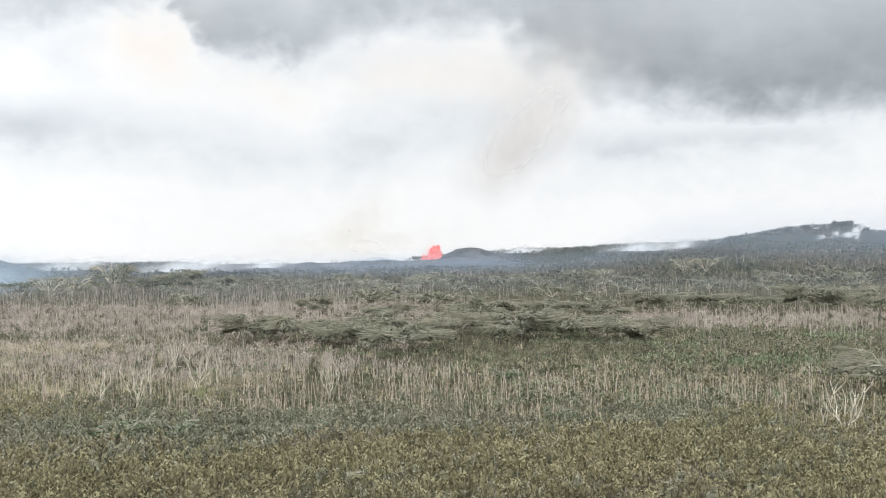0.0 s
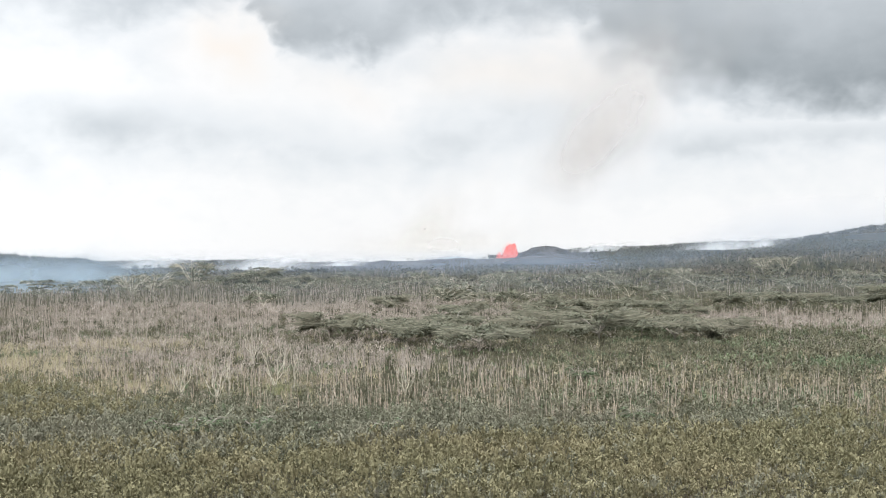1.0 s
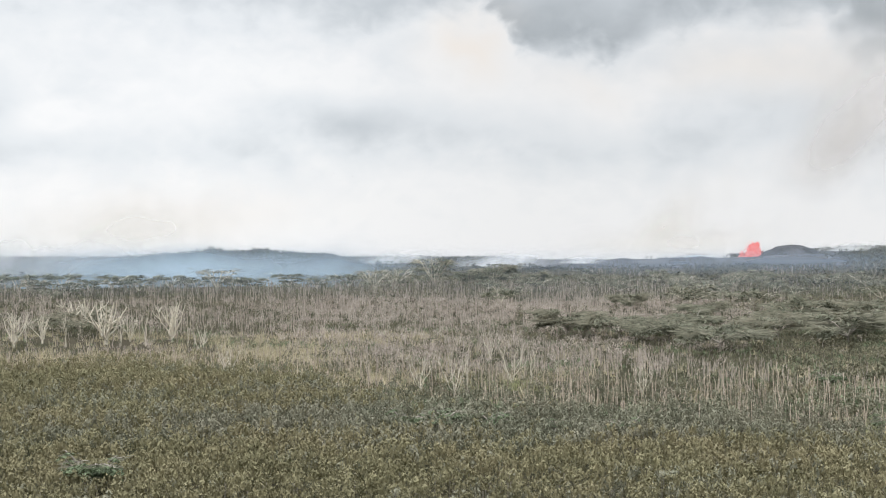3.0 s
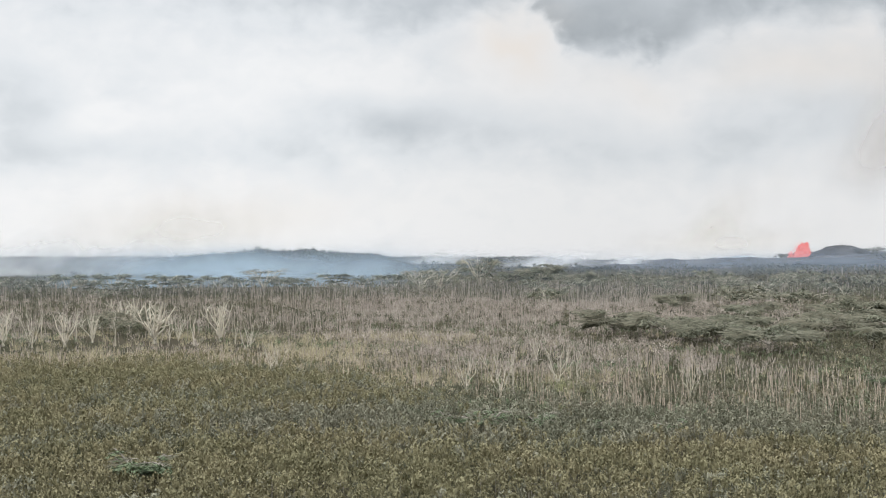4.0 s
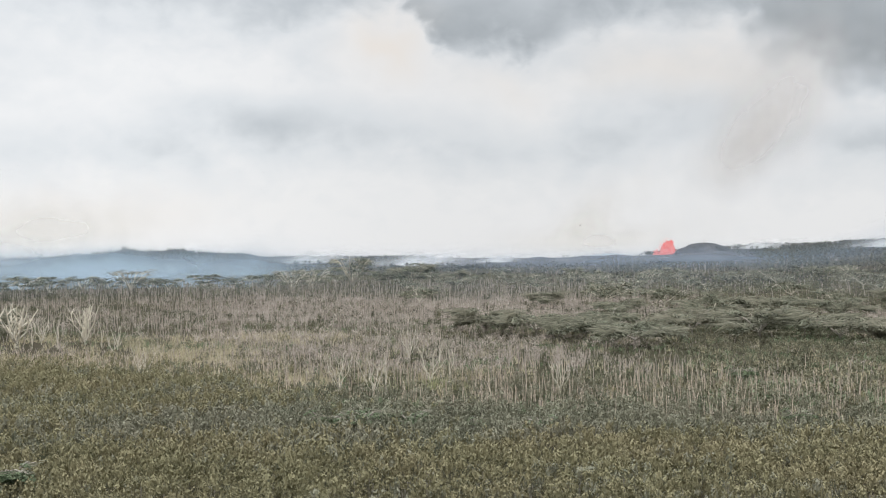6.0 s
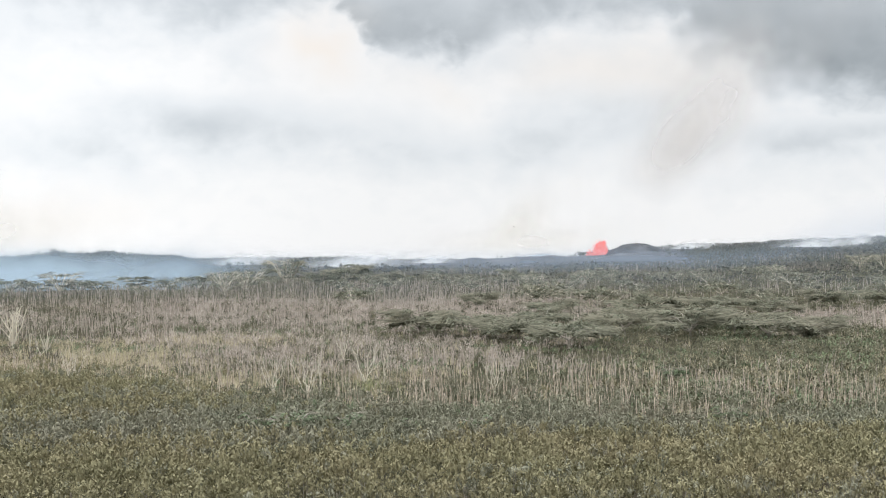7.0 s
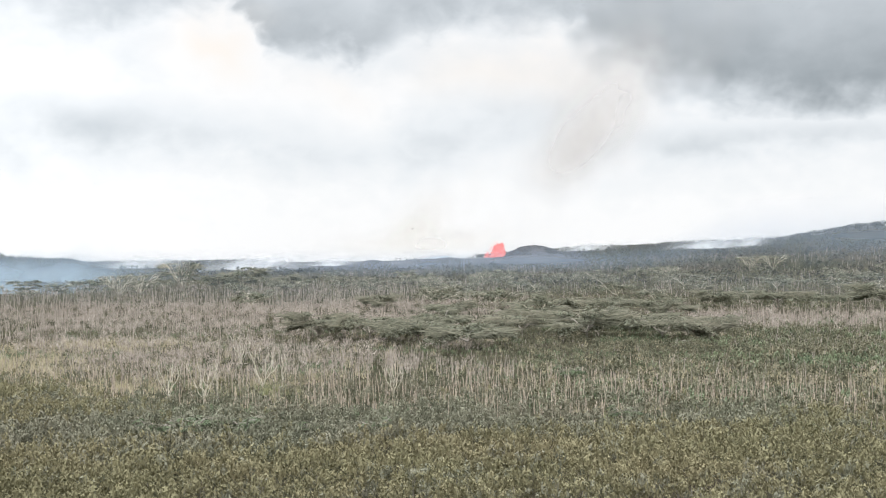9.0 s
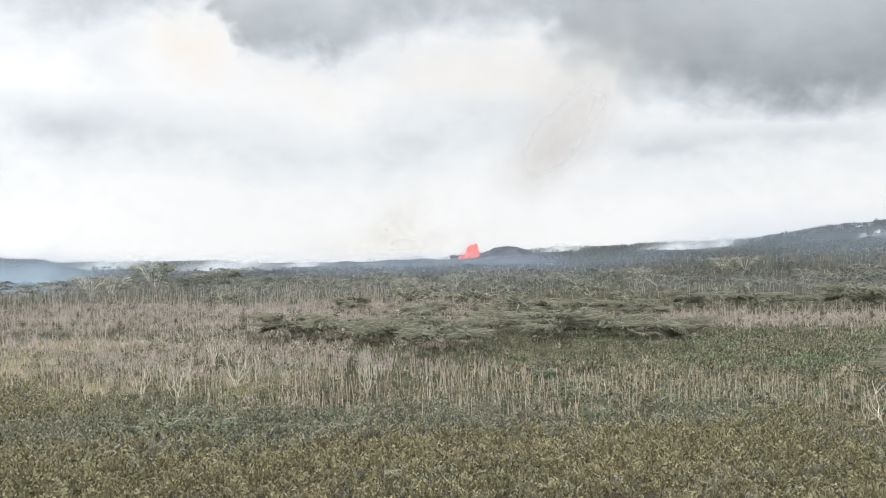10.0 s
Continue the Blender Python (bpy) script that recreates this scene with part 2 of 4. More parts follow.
def height(x, y):
    """The lie of the land: a knoll under the camera, a plain, low hills far off."""
    d, a = np.hypot(x, y), np.degrees(np.arctan2(x, y))
    h = 20.3 * np.exp(-(d / 36.0) ** 2)
    h = h + (6.0 + 9.0 * ease(a, -5, 1)) * ease(d, 800, 2400)
    h = h + ease(d, 60, 200) * (0.5 * np.sin(x / 37 + 1) * np.cos(y / 45) + 0.3 * np.sin(x / 17 + y / 23))
    h = h + along(HILL, a) * bell(d, 2700, 600)
    h = h + (9 * ease(a, 4, 8) + 7 * ease(a, 12, 17)) * bell(d, 1550, 300)
    h = h + along(RIDGE, a) * bell(d, 1900, 250) + along(RIM, a) * bell(d, 2050, 110)
    return h


def polar(az, d):
    x, y = d * np.sin(np.radians(az)), d * np.cos(np.radians(az))
    return np.stack([x, y, height(x, y)], -1)


def raw_mesh(name, verts, faces, tone=None, mats=()):
    """A mesh from arrays; every face has the same number of corners."""
    me = bpy.data.meshes.new(name)
    verts, faces = np.asarray(verts, np.float32), np.asarray(faces, np.int32)
    k = faces.shape[1]
    me.vertices.add(len(verts)), me.loops.add(faces.size), me.polygons.add(len(faces))
    me.vertices.foreach_set("co", verts.ravel())
    me.loops.foreach_set("vertex_index", faces.ravel())
    me.polygons.foreach_set("loop_start", np.arange(0, faces.size, k, dtype=np.int32))
    if tone is not None:
        me.attributes.new("tone", "FLOAT", "POINT").data.foreach_set("value", np.asarray(tone, np.float32))
    me.update(calc_edges=True)
    for m in mats:
        me.materials.append(m)
    return me


def smooth(me):
    me.polygons.foreach_set("use_smooth", np.ones(len(me.polygons), bool))
    return me


rings = np.concatenate([np.linspace(0.0, 100, 20), np.geomspace(104, 4850, 90)])
turns = np.radians(np.concatenate([np.arange(-45, 30, 0.4), np.arange(30, 315, 2.5)]))
gx, gy = rings[:, None] * np.sin(turns), rings[:, None] * np.cos(turns)
gv = np.stack([gx, gy, height(gx, gy)], -1).reshape(-1, 3)
k = len(turns)
i, j = np.meshgrid(np.arange(len(rings) - 1), np.arange(k), indexing="ij")
gf = np.stack([i * k + j, i * k + (j + 1) % k, (i + 1) * k + (j + 1) % k, (i + 1) * k + j], -1).reshape(-1, 4)[:, ::-1]
land = raw_mesh("ground", gv, gf, mats=[M_GROUND])
bm = bmesh.new()
bm.from_mesh(land)
bmesh.ops.remove_doubles(bm, verts=bm.verts[:k], dist=0.001)
bm.to_mesh(land)
bm.free()
ground = new("ground", smooth(land))
tagged(ground, "gently rolling plain of soil and low dry undergrowth", "ground", kind="structure")

# ---- plants: templates ----


def leaf_tris(centres, along, across):
    """Pointed leaves: centre, half length and half width vectors."""
    c, a, b = (np.asarray(v) for v in (centres, along, across))
    return np.stack([c - a + b, c + a, c - a - b], 1)


def unit(v):
    return v / np.maximum(np.linalg.norm(v, axis=-1, keepdims=True), 1e-9)


def tuft(rg, n, tall, wide, leaf, shoots=3, up=0.9, crowded=2.4):
    """A bushy upright plant of a few leafy shoots, rounded at the top."""
    base = rg.normal(0, wide * 0.22, (shoots, 2))
    tops = tall * rg.uniform(0.72, 1.0, shoots)
    s = rg.integers(0, shoots, n)
    h = rg.beta(crowded, 1.1, n)
    rad = wide * 0.34 * np.sqrt(np.clip(1.06 - h ** 2.5, 0.03, 1)) * np.sqrt(rg.uniform(0.05, 1.0, n))
    th = rg.uniform(0, 2 * np.pi, n)
    c = np.stack([base[s, 0] + rad * np.cos(th), base[s, 1] + rad * np.sin(th), h * tops[s]], 1)
    out = unit(np.stack([np.cos(th), np.sin(th), np.full(n, up)], 1) + rg.normal(0, 0.45, (n, 3)))
    side = unit(np.cross(out, rg.normal(0, 1, (n, 3))))
    size = leaf * rg.uniform(0.6, 1.3, n)[:, None]
    return leaf_tris(c, out * size * 0.5, side * size * 0.25)


def heads(rg, count, leaves, tall, wide, leaf, size=(0.16, 0.27)):
    """A patch of upright shoots, each with a rounded head of overlapping leaves."""
    base, top, r = rg.normal(0, wide * 0.36, (count, 2)), tall * rg.uniform(0.66, 1.0, count), rg.uniform(*size, count)
    k = np.repeat(np.arange(count), leaves)
    n = len(k)
    up, th = rg.uniform(-0.75, 1, n), rg.uniform(0, 2 * np.pi, n)
    flat = np.sqrt(1 - up ** 2)
    out = np.stack([flat * np.cos(th), flat * np.sin(th), up], 1)
    c = np.stack([base[k, 0] + r[k] * out[:, 0], base[k, 1] + r[k] * out[:, 1], top[k] + r[k] * (1.7 * up - 1.5)], 1)
    out = unit(out + rg.normal(0, 0.2, (n, 3)))
    across = unit(np.cross(out, np.array([0.01, 0.02, 1.0])))
    rise = np.cross(across, out)
    rise = rise * np.sign(rise[:, 2:3] + 1e-6)
    s = leaf * rg.uniform(0.6, 1.3, n)[:, None]
    return leaf_tris(c, rise * s * 0.5, across * s * 0.34)


def blades(rg, n, tall, wide):
    """A clump of grass: narrow leaning blades."""
    b = np.concatenate([rg.normal(0, wide * 0.4, (n, 2)), np.zeros((n, 1))], 1)
    lean = np.concatenate([rg.normal(0, 0.28, (n, 2)), np.ones((n, 1))], 1) * tall * rg.uniform(0.5, 1, (n, 1))
    th = rg.uniform(0, np.pi, n)
    side = np.stack([np.cos(th), np.sin(th), 0 * th], 1) * 0.055
    return np.stack([b - side, b + side, b + lean], 1)


def brush(rg, n, tall):
    """A bare shrub: thin branches fanning out, some of them bent over."""
    b = np.concatenate([rg.normal(0, 0.5, (n, 2)), rg.uniform(0, 0.55, (n, 1)) * tall], 1)
    run = unit(np.concatenate([rg.normal(0, 0.75, (n, 2)), rg.uniform(0.1, 1.2, (n, 1))], 1)) * tall * rg.uniform(0.25, 0.6, (n, 1))
    side = unit(np.cross(run, rg.normal(0, 1, (n, 3)))) * 0.05
    return np.stack([b - side, b + side, b + run], 1)


def stick(path, radii, sides=3):
    """Quads of a tapered stem along a path."""
    path, radii = np.asarray(path, float), np.asarray(radii, float)
    th = np.arange(sides) * 2 * np.pi / sides
    d = unit(np.gradient(path, axis=0))
    ref = np.where(np.abs(d[:, 2:3]) > 0.8, np.array([[1.0, 0, 0]]), np.array([[0, 0, 1.0]]))
    u = unit(np.cross(d, ref))
    v = np.cross(d, u)
    ring = path[:, None] + radii[:, None, None] * (np.cos(th)[None, :, None] * u[:, None] + np.sin(th)[None, :, None] * v[:, None])
    nxt = np.roll(ring, -1, axis=1)
    return np.stack([ring[:-1], nxt[:-1], nxt[1:], ring[1:]], 2).reshape(-1, 4, 3)


def stalk(rg, tall, thick, segs, twigs, sides=3):
    """A dead straight sapling with short upright twigs."""
    z = np.linspace(0, tall, segs + 1)
    bend = rg.normal(0, 0.05, 2) * tall
    path = np.stack([bend[0] * (z / tall) ** 2, bend[1] * (z / tall) ** 2, z], 1)
    q = [stick(path, np.linspace(thick, thick * 0.35, segs + 1), sides)]
    if twigs:
        h = tall * rg.beta(2.4, 1.3, twigs)
        th = rg.uniform(0, 2 * np.pi, twigs)
        c = np.stack([bend[0] * (h / tall) ** 2, bend[1] * (h / tall) ** 2, h], 1)
        out = np.stack([0.34 * np.cos(th), 0.34 * np.sin(th), np.ones(twigs)], 1) * rg.uniform(0.3, 0.9, (twigs, 1)) * tall / 7
        side = np.stack([-np.sin(th), np.cos(th), 0 * th], 1) * thick * 0.55
        q.append(np.stack([c - side, c + side, c + out + side * 0.5, c + out - side * 0.5], 1))
    return np.concatenate(q)


def scatter(name, templates, at, size, mat, label, category, tall=None, rg=rng, shoots=1):
    """One object of many plants: quads of a few templates set down at many places, each turned, sized and toned."""
    at, size = np.asarray(at), np.asarray(size)
    tall = size if tall is None else np.asarray(tall)
    which = rg.integers(0, len(templates), len(at))
    verts, tones = [], []
    for t, quads in enumerate(templates):
        m = which == t
        n = int(m.sum())
        th = rg.uniform(0, 2 * np.pi, n)
        c, s = np.cos(th)[:, None], np.sin(th)[:, None]
        p = quads.reshape(-1, 3)
        x, y = p[None, :, 0] * c - p[None, :, 1] * s, p[None, :, 0] * s + p[None, :, 1] * c
        v = np.stack([x * size[m][:, None], y * size[m][:, None], p[None, :, 2] * tall[m][:, None]], -1) + at[m][:, None]
        verts.append(v.reshape(-1, 3))
        tones.append(np.clip(np.repeat(rg.uniform(0, 1, n), len(p)) * 0.6 + 0.4 * np.repeat(rg.uniform(0, 1, n * shoots), len(p) // shoots), 0, 1) if shoots > 1
                     else np.repeat(rg.uniform(0, 1, n), len(p)))
    verts, tones = np.concatenate(verts), np.concatenate(tones)
    me = raw_mesh(name, verts, np.arange(len(verts)).reshape(-1, templates[0].shape[1]), tones, [mat])
    return tagged(new(name, me), label, category, kind="stuff")


def wave(a, d, s, seed):
    """A smooth pattern over the plain, -1 to 1, for where kinds of plant gather."""
    x, y = d * np.sin(np.radians(a)), d * np.cos(np.radians(a))
    g = np.random.default_rng(seed)
    v = 0
    for o in range(5):
        f = g.normal(0, 1.0, 2) / s * (1 + 0.6 * o)
        v = v + np.sin(x * f[0] + y * f[1] + g.uniform(0, 6.28)) / (1 + 0.3 * o)
    return v / 2.6


def sown(n, d1, d2, keep=None, a1=-43.0, a2=27.0, rg=rng):
    """Random places between two distances, thinned by keep(azimuth, distance) from 0 to 1."""
    a, d = rg.uniform(a1, a2, n), np.sqrt(rg.uniform(d1 * d1, d2 * d2, n))
    if keep is not None:
        m = rg.uniform(0, 1, n) < keep(a, d)
        a, d = a[m], d[m]
    return a, d, polar(a, d)


def edge(a):
    """Where the leafy thicket in front gives way to dead stems."""
    return 163 + 62 * ease(-a, 14, 27) - 8 * ease(a, 8, 18)


# umbrella trees: kind, azimuth, distance, size
GROVE = [
    (3, 1.6, 380, 1.2), (0, -8.9, 335, 1.0), (1, -6.5, 318, 1.1), (2, -4.2, 306, 0.95), (2, -1.9, 282, 1.0), (1, 0.7, 318, 1.0), (0, 3.7, 300, 1.1),
    (2, 5.7, 335, 1.05), (1, 7.2, 296, 1.08), (0, 9.3, 306, 0.85), (2, 12.4, 500, 1.15), (0, 16.9, 500, 1.3), (1, 20.0, 490, 1.3), (2, 14.4, 520, 0.9),
    (4, 20.6, 198, 0.95), (3, -31.3, 340, 0.85), (0, 9.6, 505, 0.9), (1, -2.6, 440, 0.9), (2, 4.8, 470, 1.0), (0, -6.0, 500, 0.9), (1, -3.2, 345, 0.9), (0, 7.4, 430, 0.9),
]

# bleached dead trees: kind, azimuth, distance, size
SNAGS = [
    (0, -30.25, 308, 1.3), (1, -27.3, 320, 1.4), (3, -28.5, 302, 1.35), (3, -32.0, 300, 1.2), (1, -34.2, 300, 1.15), (2, -35.6, 300, 1.7),
    (3, -33.0, 330, 1.4), (2, -26.1, 285, 1.0), (2, -24.8, 219, 1.15), (2, -15.8, 196, 1.2), (2, -14.2, 190, 1.3), (3, -13.6, 192, 1.0),
    (2, -11.5, 203, 1.4), (3, -10.6, 205, 1.0), (2, -5.4, 190, 1.0), (2, 18.3, 150, 1.45), (3, 17.3, 149, 0.8), (3, 18.5, 151, 1.0),
    (1, -18.2, 860, 1.5), (0, -17.2, 850, 1.35), (2, -12.5, 255, 1.3), (1, -36.8, 310, 1.2), (0, -31.4, 345, 1.1), (2, -29.2, 318, 1.3),
    (3, -35.2, 330, 1.1), (3, -33.7, 318, 1.2), (1, -33.0, 312, 0.9), (3, -29.6, 304, 1.1), (3, -26.6, 312, 1.0), (2, -25.9, 302, 1.2),
]


def under(a, d):
    """1 in the open, down to 0.3 below and just before the umbrella trees, whose shade keeps the stems low."""
    v = np.ones_like(a)
    for n, ta, td, size in GROVE:
        reach = np.degrees(13.0 * size / td)
        v = np.minimum(v, 1 - 0.58 * bell(a, ta, reach * 0.85) * ease(d, td - 75, td - 40) * ease(td + 14 - d, 0, 6))
    for n, ta, td, size in SNAGS:
        v = np.minimum(v, 1 - 0.6 * bell(a, ta, np.degrees(5.0 * size / td)) * ease(d, td - 45, td - 25) * ease(td + 6 - d, 0, 4))
    return v


TUFTS = [heads(rng, 4, 18, 2.4, 1.25, 0.23, (0.19, 0.34)) for i in range(14)]
LOW_TUFTS = [heads(rng, 4, 10, 1.7, 1.4, 0.27, (0.18, 0.3)) for _ in range(10)]
BRUSH = [brush(rng, 24, 2.6) for _ in range(10)]
FAR_TUFTS = [tuft(rng, 18, 2.6, 2.4, 0.62, 4, 0.5) for _ in range(10)]
WOODS = [tuft(rng, 18, 4.0, 3.6, 1.15, 4, 0.4) for _ in range(10)]
GRASS = [blades(rng, 16, 1.9, 1.2) for _ in range(8)]
STALKS = [stalk(rng, 5.5 * rng.uniform(0.8, 1.1), 0.075, 3, 7) for _ in range(14)]
FAR_STALKS = [stalk(rng, 6.0 * rng.uniform(0.8, 1.1), 0.085, 1, 7) for _ in range(12)]

# the thicket in front
a, d, p = sown(44000, 101, 262, lambda a, d: (0.8 * ease(edge(a) + 14 * wave(a, d, 14, 1) - d, -12, 6) + 0.2 * ease(edge(a) - d, -48, -6)) * np.clip(0.85 + 0.45 * wave(a, d, 3.0, 31), 0.3, 1))
kind = 0.7 * wave(a, d, 22, 2) + 1.2 * ease(d, 128, 152) * bell(a, -5, 18) - 0.55 + rng.normal(0, 0.35, len(a))
size = rng.uniform(0.85, 1.35, len(a))
tall = size * rng.uniform(0.42, 1.25, len(a))
pick = np.flatnonzero((d < 113.5) & (np.abs(a + 8) < 30))[:290]
front, back = p[pick], np.ones(len(a), bool)
back[pick] = False
p, size, tall, kind = p[back], size[back], tall[back], kind[back]
m = kind < 0.1
scatter("olive_thicket", TUFTS, p[m], size[m], M_OLIVE, "dense olive-green leafy shrubs with brownish tips", "shrubs", tall[m], shoots=4)
scatter("grey_green_thicket", TUFTS, p[~m], size[~m] * 1.05, M_GREY, "dense grey-green leafy shrubs covering the plain", "shrubs", tall[~m], shoots=4)

a, d, p = sown(900, 150, 172, lambda a, d: bell(a, -14.5, 3) * bell(d, 163, 4) + bell(a, -6, 1.2) * bell(d, 160, 3))
scatter("green_bushes", TUFTS, p, rng.uniform(0.9, 1.3, len(a)), M_GREEN, "bright green low bushes at the thicket's edge", "shrubs")

# dead saplings behind it, with grass and shrubs at their feet


def stalky(a, d):
    left = ease(-a, -2, 6)
    near = 0.62 * bell(d, edge(a) + 18, 24)
    v = near + left * ease(d, 200, 235) * 0.9 + 1.3 * bell(d, 395, 62) * ease(a, 6, 10) + 0.16
    v = v * (1 - 0.5 * ease(-a, 17, 22) * ease(312 - d, 0, 14))
    v = v * (1 - 0.4 * ease(-a, 20, 26) * ease(d, 305, 320))
    return np.clip(v, 0, 1) * ease(d - edge(a) - 14 * wave(a, d, 14, 1), -8, 5) * np.clip(0.5 + 0.7 * wave(a, d, 8, 3), 0.04, 1)


a, d, p = sown(5200, 146, 210, lambda a, d: np.clip(0.25 + wave(a, d, 9, 41), 0, 1) * (ease(a, 2, 6) * bell(d, 158, 9) + 1.3 * bell(a, -11.2, 2.4) * bell(d, 196, 9)), -14, 22)
scatter("fresh_grass", GRASS, p, rng.uniform(0.8, 1.3, len(a)), M_FRESH, "fresh yellow-green grass along the thicket's edge", "grass")
a, d, p = sown(30000, 150, 300, stalky)
tall = rng.uniform(0.28, 0.8, len(a)) * under(a, d) * (1 - 0.2 * ease(d, 205, 240))
m = d + rng.normal(0, 14, len(a)) < edge(a) + 42
wide = rng.uniform(0.7, 1.2, len(a))
scatter("dead_saplings", STALKS, p[m], wide[m], M_STALK, "dead straight tan saplings standing close together", "dead saplings", tall[m])
scatter("grey_dead_saplings", STALKS, p[~m], wide[~m], M_STALK_GREY, "dead grey-brown saplings standing close together", "dead saplings", tall[~m])
a, d, p = sown(44000, 300, 980, lambda a, d: stalky(a, d) * (1 - 0.5 * ease(d, 500, 800)))
scatter("far_dead_saplings", FAR_STALKS, p, rng.uniform(0.8, 1.3, len(a)), M_STALK_GREY, "grey-brown dead saplings in dense far stands", "dead saplings",
        rng.uniform(0.35, 0.95, len(a)) * under(a, d))
a, d, p = sown(19000, 190, 600, lambda a, d: np.clip(ease(-a, -3, 5) + 1.2 * bell(d, 395, 60) * ease(a, 6, 10) + 0.12, 0, 1) * ease(d - edge(a), 35, 75)
               * (1 - 0.9 * ease(-a, 17, 22) * ease(312 - d, 0, 14)) * np.clip(0.6 + 0.6 * wave(a, d, 11, 14), 0.1, 1) * under(a, d) * (1 - 0.65 * ease(-a, 19, 25)) * (1 - 0.85 * ease(a, -11, -7) * ease(300 - d, 0, 30)) * (1 - 0.4 * ease(d, 400, 600)))
scatter("bare_brush", BRUSH, p, rng.uniform(0.8, 1.5, len(a)), M_STALK_GREY, "tangled grey-mauve leafless brush between dead stems", "brush")
a, d, p = sown(20000, 150, 345, lambda a, d: ease(d - edge(a), -12, 8) * np.clip(0.3 + 0.7 * wave(a, d, 16, 4) + 1.8 * ease(-a, 20, 26) * bell(d, 268, 40) + bell(a, -11.3, 2.2) * bell(d, 205, 16), 0.05, 1) * under(a, d) ** 3)
scatter("dry_grass", GRASS, p, rng.uniform(0.7, 1.3, len(a)), M_GRASS, "tall yellowish dry grass between dead stems", "grass")
a, d, p = sown(27000, 158, 380, lambda a, d: ease(d - edge(a), -6, 14) * np.clip(0.4 + 0.5 * ease(a, -4, 6) + 0.5 * wave(a, d, 18, 5), 0.12, 1) * (1 - 0.8 * ease(-a, 17, 22) * bell(d, 270, 34)) * (1 - 0.8 * ease(a, 6, 10) * ease(d, 335, 355)))
m = wave(a, d, 15, 6) + rng.normal(0, 0.4, len(a)) > 0.6
size = rng.uniform(0.7, 1.3, len(a)) * (1 + 0.3 * ease(a, -2, 6)) * under(a, d) ** 0.3
scatter("green_shrubs", LOW_TUFTS, p[m], size[m], M_GREEN, "fresh green low shrubs among dead stems", "shrubs")
scatter("low_shrubs", LOW_TUFTS, p[~m], size[~m], M_SHRUB, "grey-green low shrubs among dead stems", "shrubs")
a, d, p = sown(22000, 360, 1150, lambda a, d: np.clip(0.12 + 0.3 * ease(-a, 19, 25) * ease(560 - d, 0, 60) + 0.65 * ease(a, -8, 4) + 0.4 * ease(d, 560, 720) * ease(a, -10, -4) + 0.45 * ease(d, 590, 640) * ease(-a, 6, 9) + 0.4 * wave(a, d, 40, 7), 0.06, 1) * (1 - 0.85 * ease(a, 6, 10) * ease(450 - d, 0, 20)))
scatter("distant_shrubs", FAR_TUFTS, p, rng.uniform(0.7, 1.4, len(a)) * (1 + 0.3 * ease(d, 600, 900)), M_SHRUB, "dull green scrub stretching into the distance", "shrubs")


def off_lava(a, d):
    return 1 - ease(d, 1600, 1660) * np.maximum(ease(2700 - d, 0, 80), ease(-a, 1, 2)) * ease(a, -13, -11) * ease(3.4 - a, 0, 1) * (wave(a, d, 90, 11) > -0.9)


a, d, p = sown(26000, 800, 3300, lambda a, d: off_lava(a, d) * (0.6 + 0.4 * ease(a, 2, 6)) * (1 - 0.9 * ease(-a, 6, 9) * ease(1350 - d, 0, 100)))
scatter("far_woods", WOODS, p, rng.uniform(1.0, 2.2, len(a)) * (d / 1400) ** 0.5, M_FAR, "dark hazy woods on far slopes", "woods")
a, d, p = sown(2600, 1650, 2050, None, -34, -18.5)
scatter("ridge_woods", WOODS, p, rng.uniform(1.0, 2.3, len(a)), M_FAR, "dark bluish woods along a low ridge", "woods")
a, d, p = sown(11000, 620, 1700, lambda a, d: off_lava(a, d) * np.clip(0.5 + 0.5 * wave(a, d, 60, 8), 0.1, 1) * (1 - 0.85 * ease(-a, 6, 9) * ease(d, 760, 840)))
scatter("far_bare_trunks", FAR_STALKS, p, rng.uniform(1.4, 2.2, len(a)), M_STALK_GREY, "pale bare trunks standing in far woods", "dead trees", rng.uniform(0.5, 1.05, len(a)))

# ---- trees ----


def part(name, quads, mat, parent, label="", rg=rng):
    quads = np.asarray(quads)
    n, k = quads.shape[:2]
    me = raw_mesh(name, quads.reshape(-1, 3), np.arange(n * k).reshape(-1, k), np.repeat(rg.uniform(0, 1, n // 40 + 1), 40 * k)[:n * k], [mat])
    ob = new(name, me)
    ob.parent = parent
    return tagged(ob, label)


def arch(rg, start, end, rise, n=5, wobble=0.03):
    """A bowed limb from start to end; rise lifts its middle."""
    s = np.linspace(0, 1, n)[:, None]
    p = np.asarray(start) * (1 - s) + np.asarray(end) * s
    p[:, 2] += rise * np.sin(np.pi * s[:, 0])
    span = np.linalg.norm(np.asarray(end) - np.asarray(start))
    p[1:] += rg.normal(0, wobble * span, (n - 1, 3))
    return p


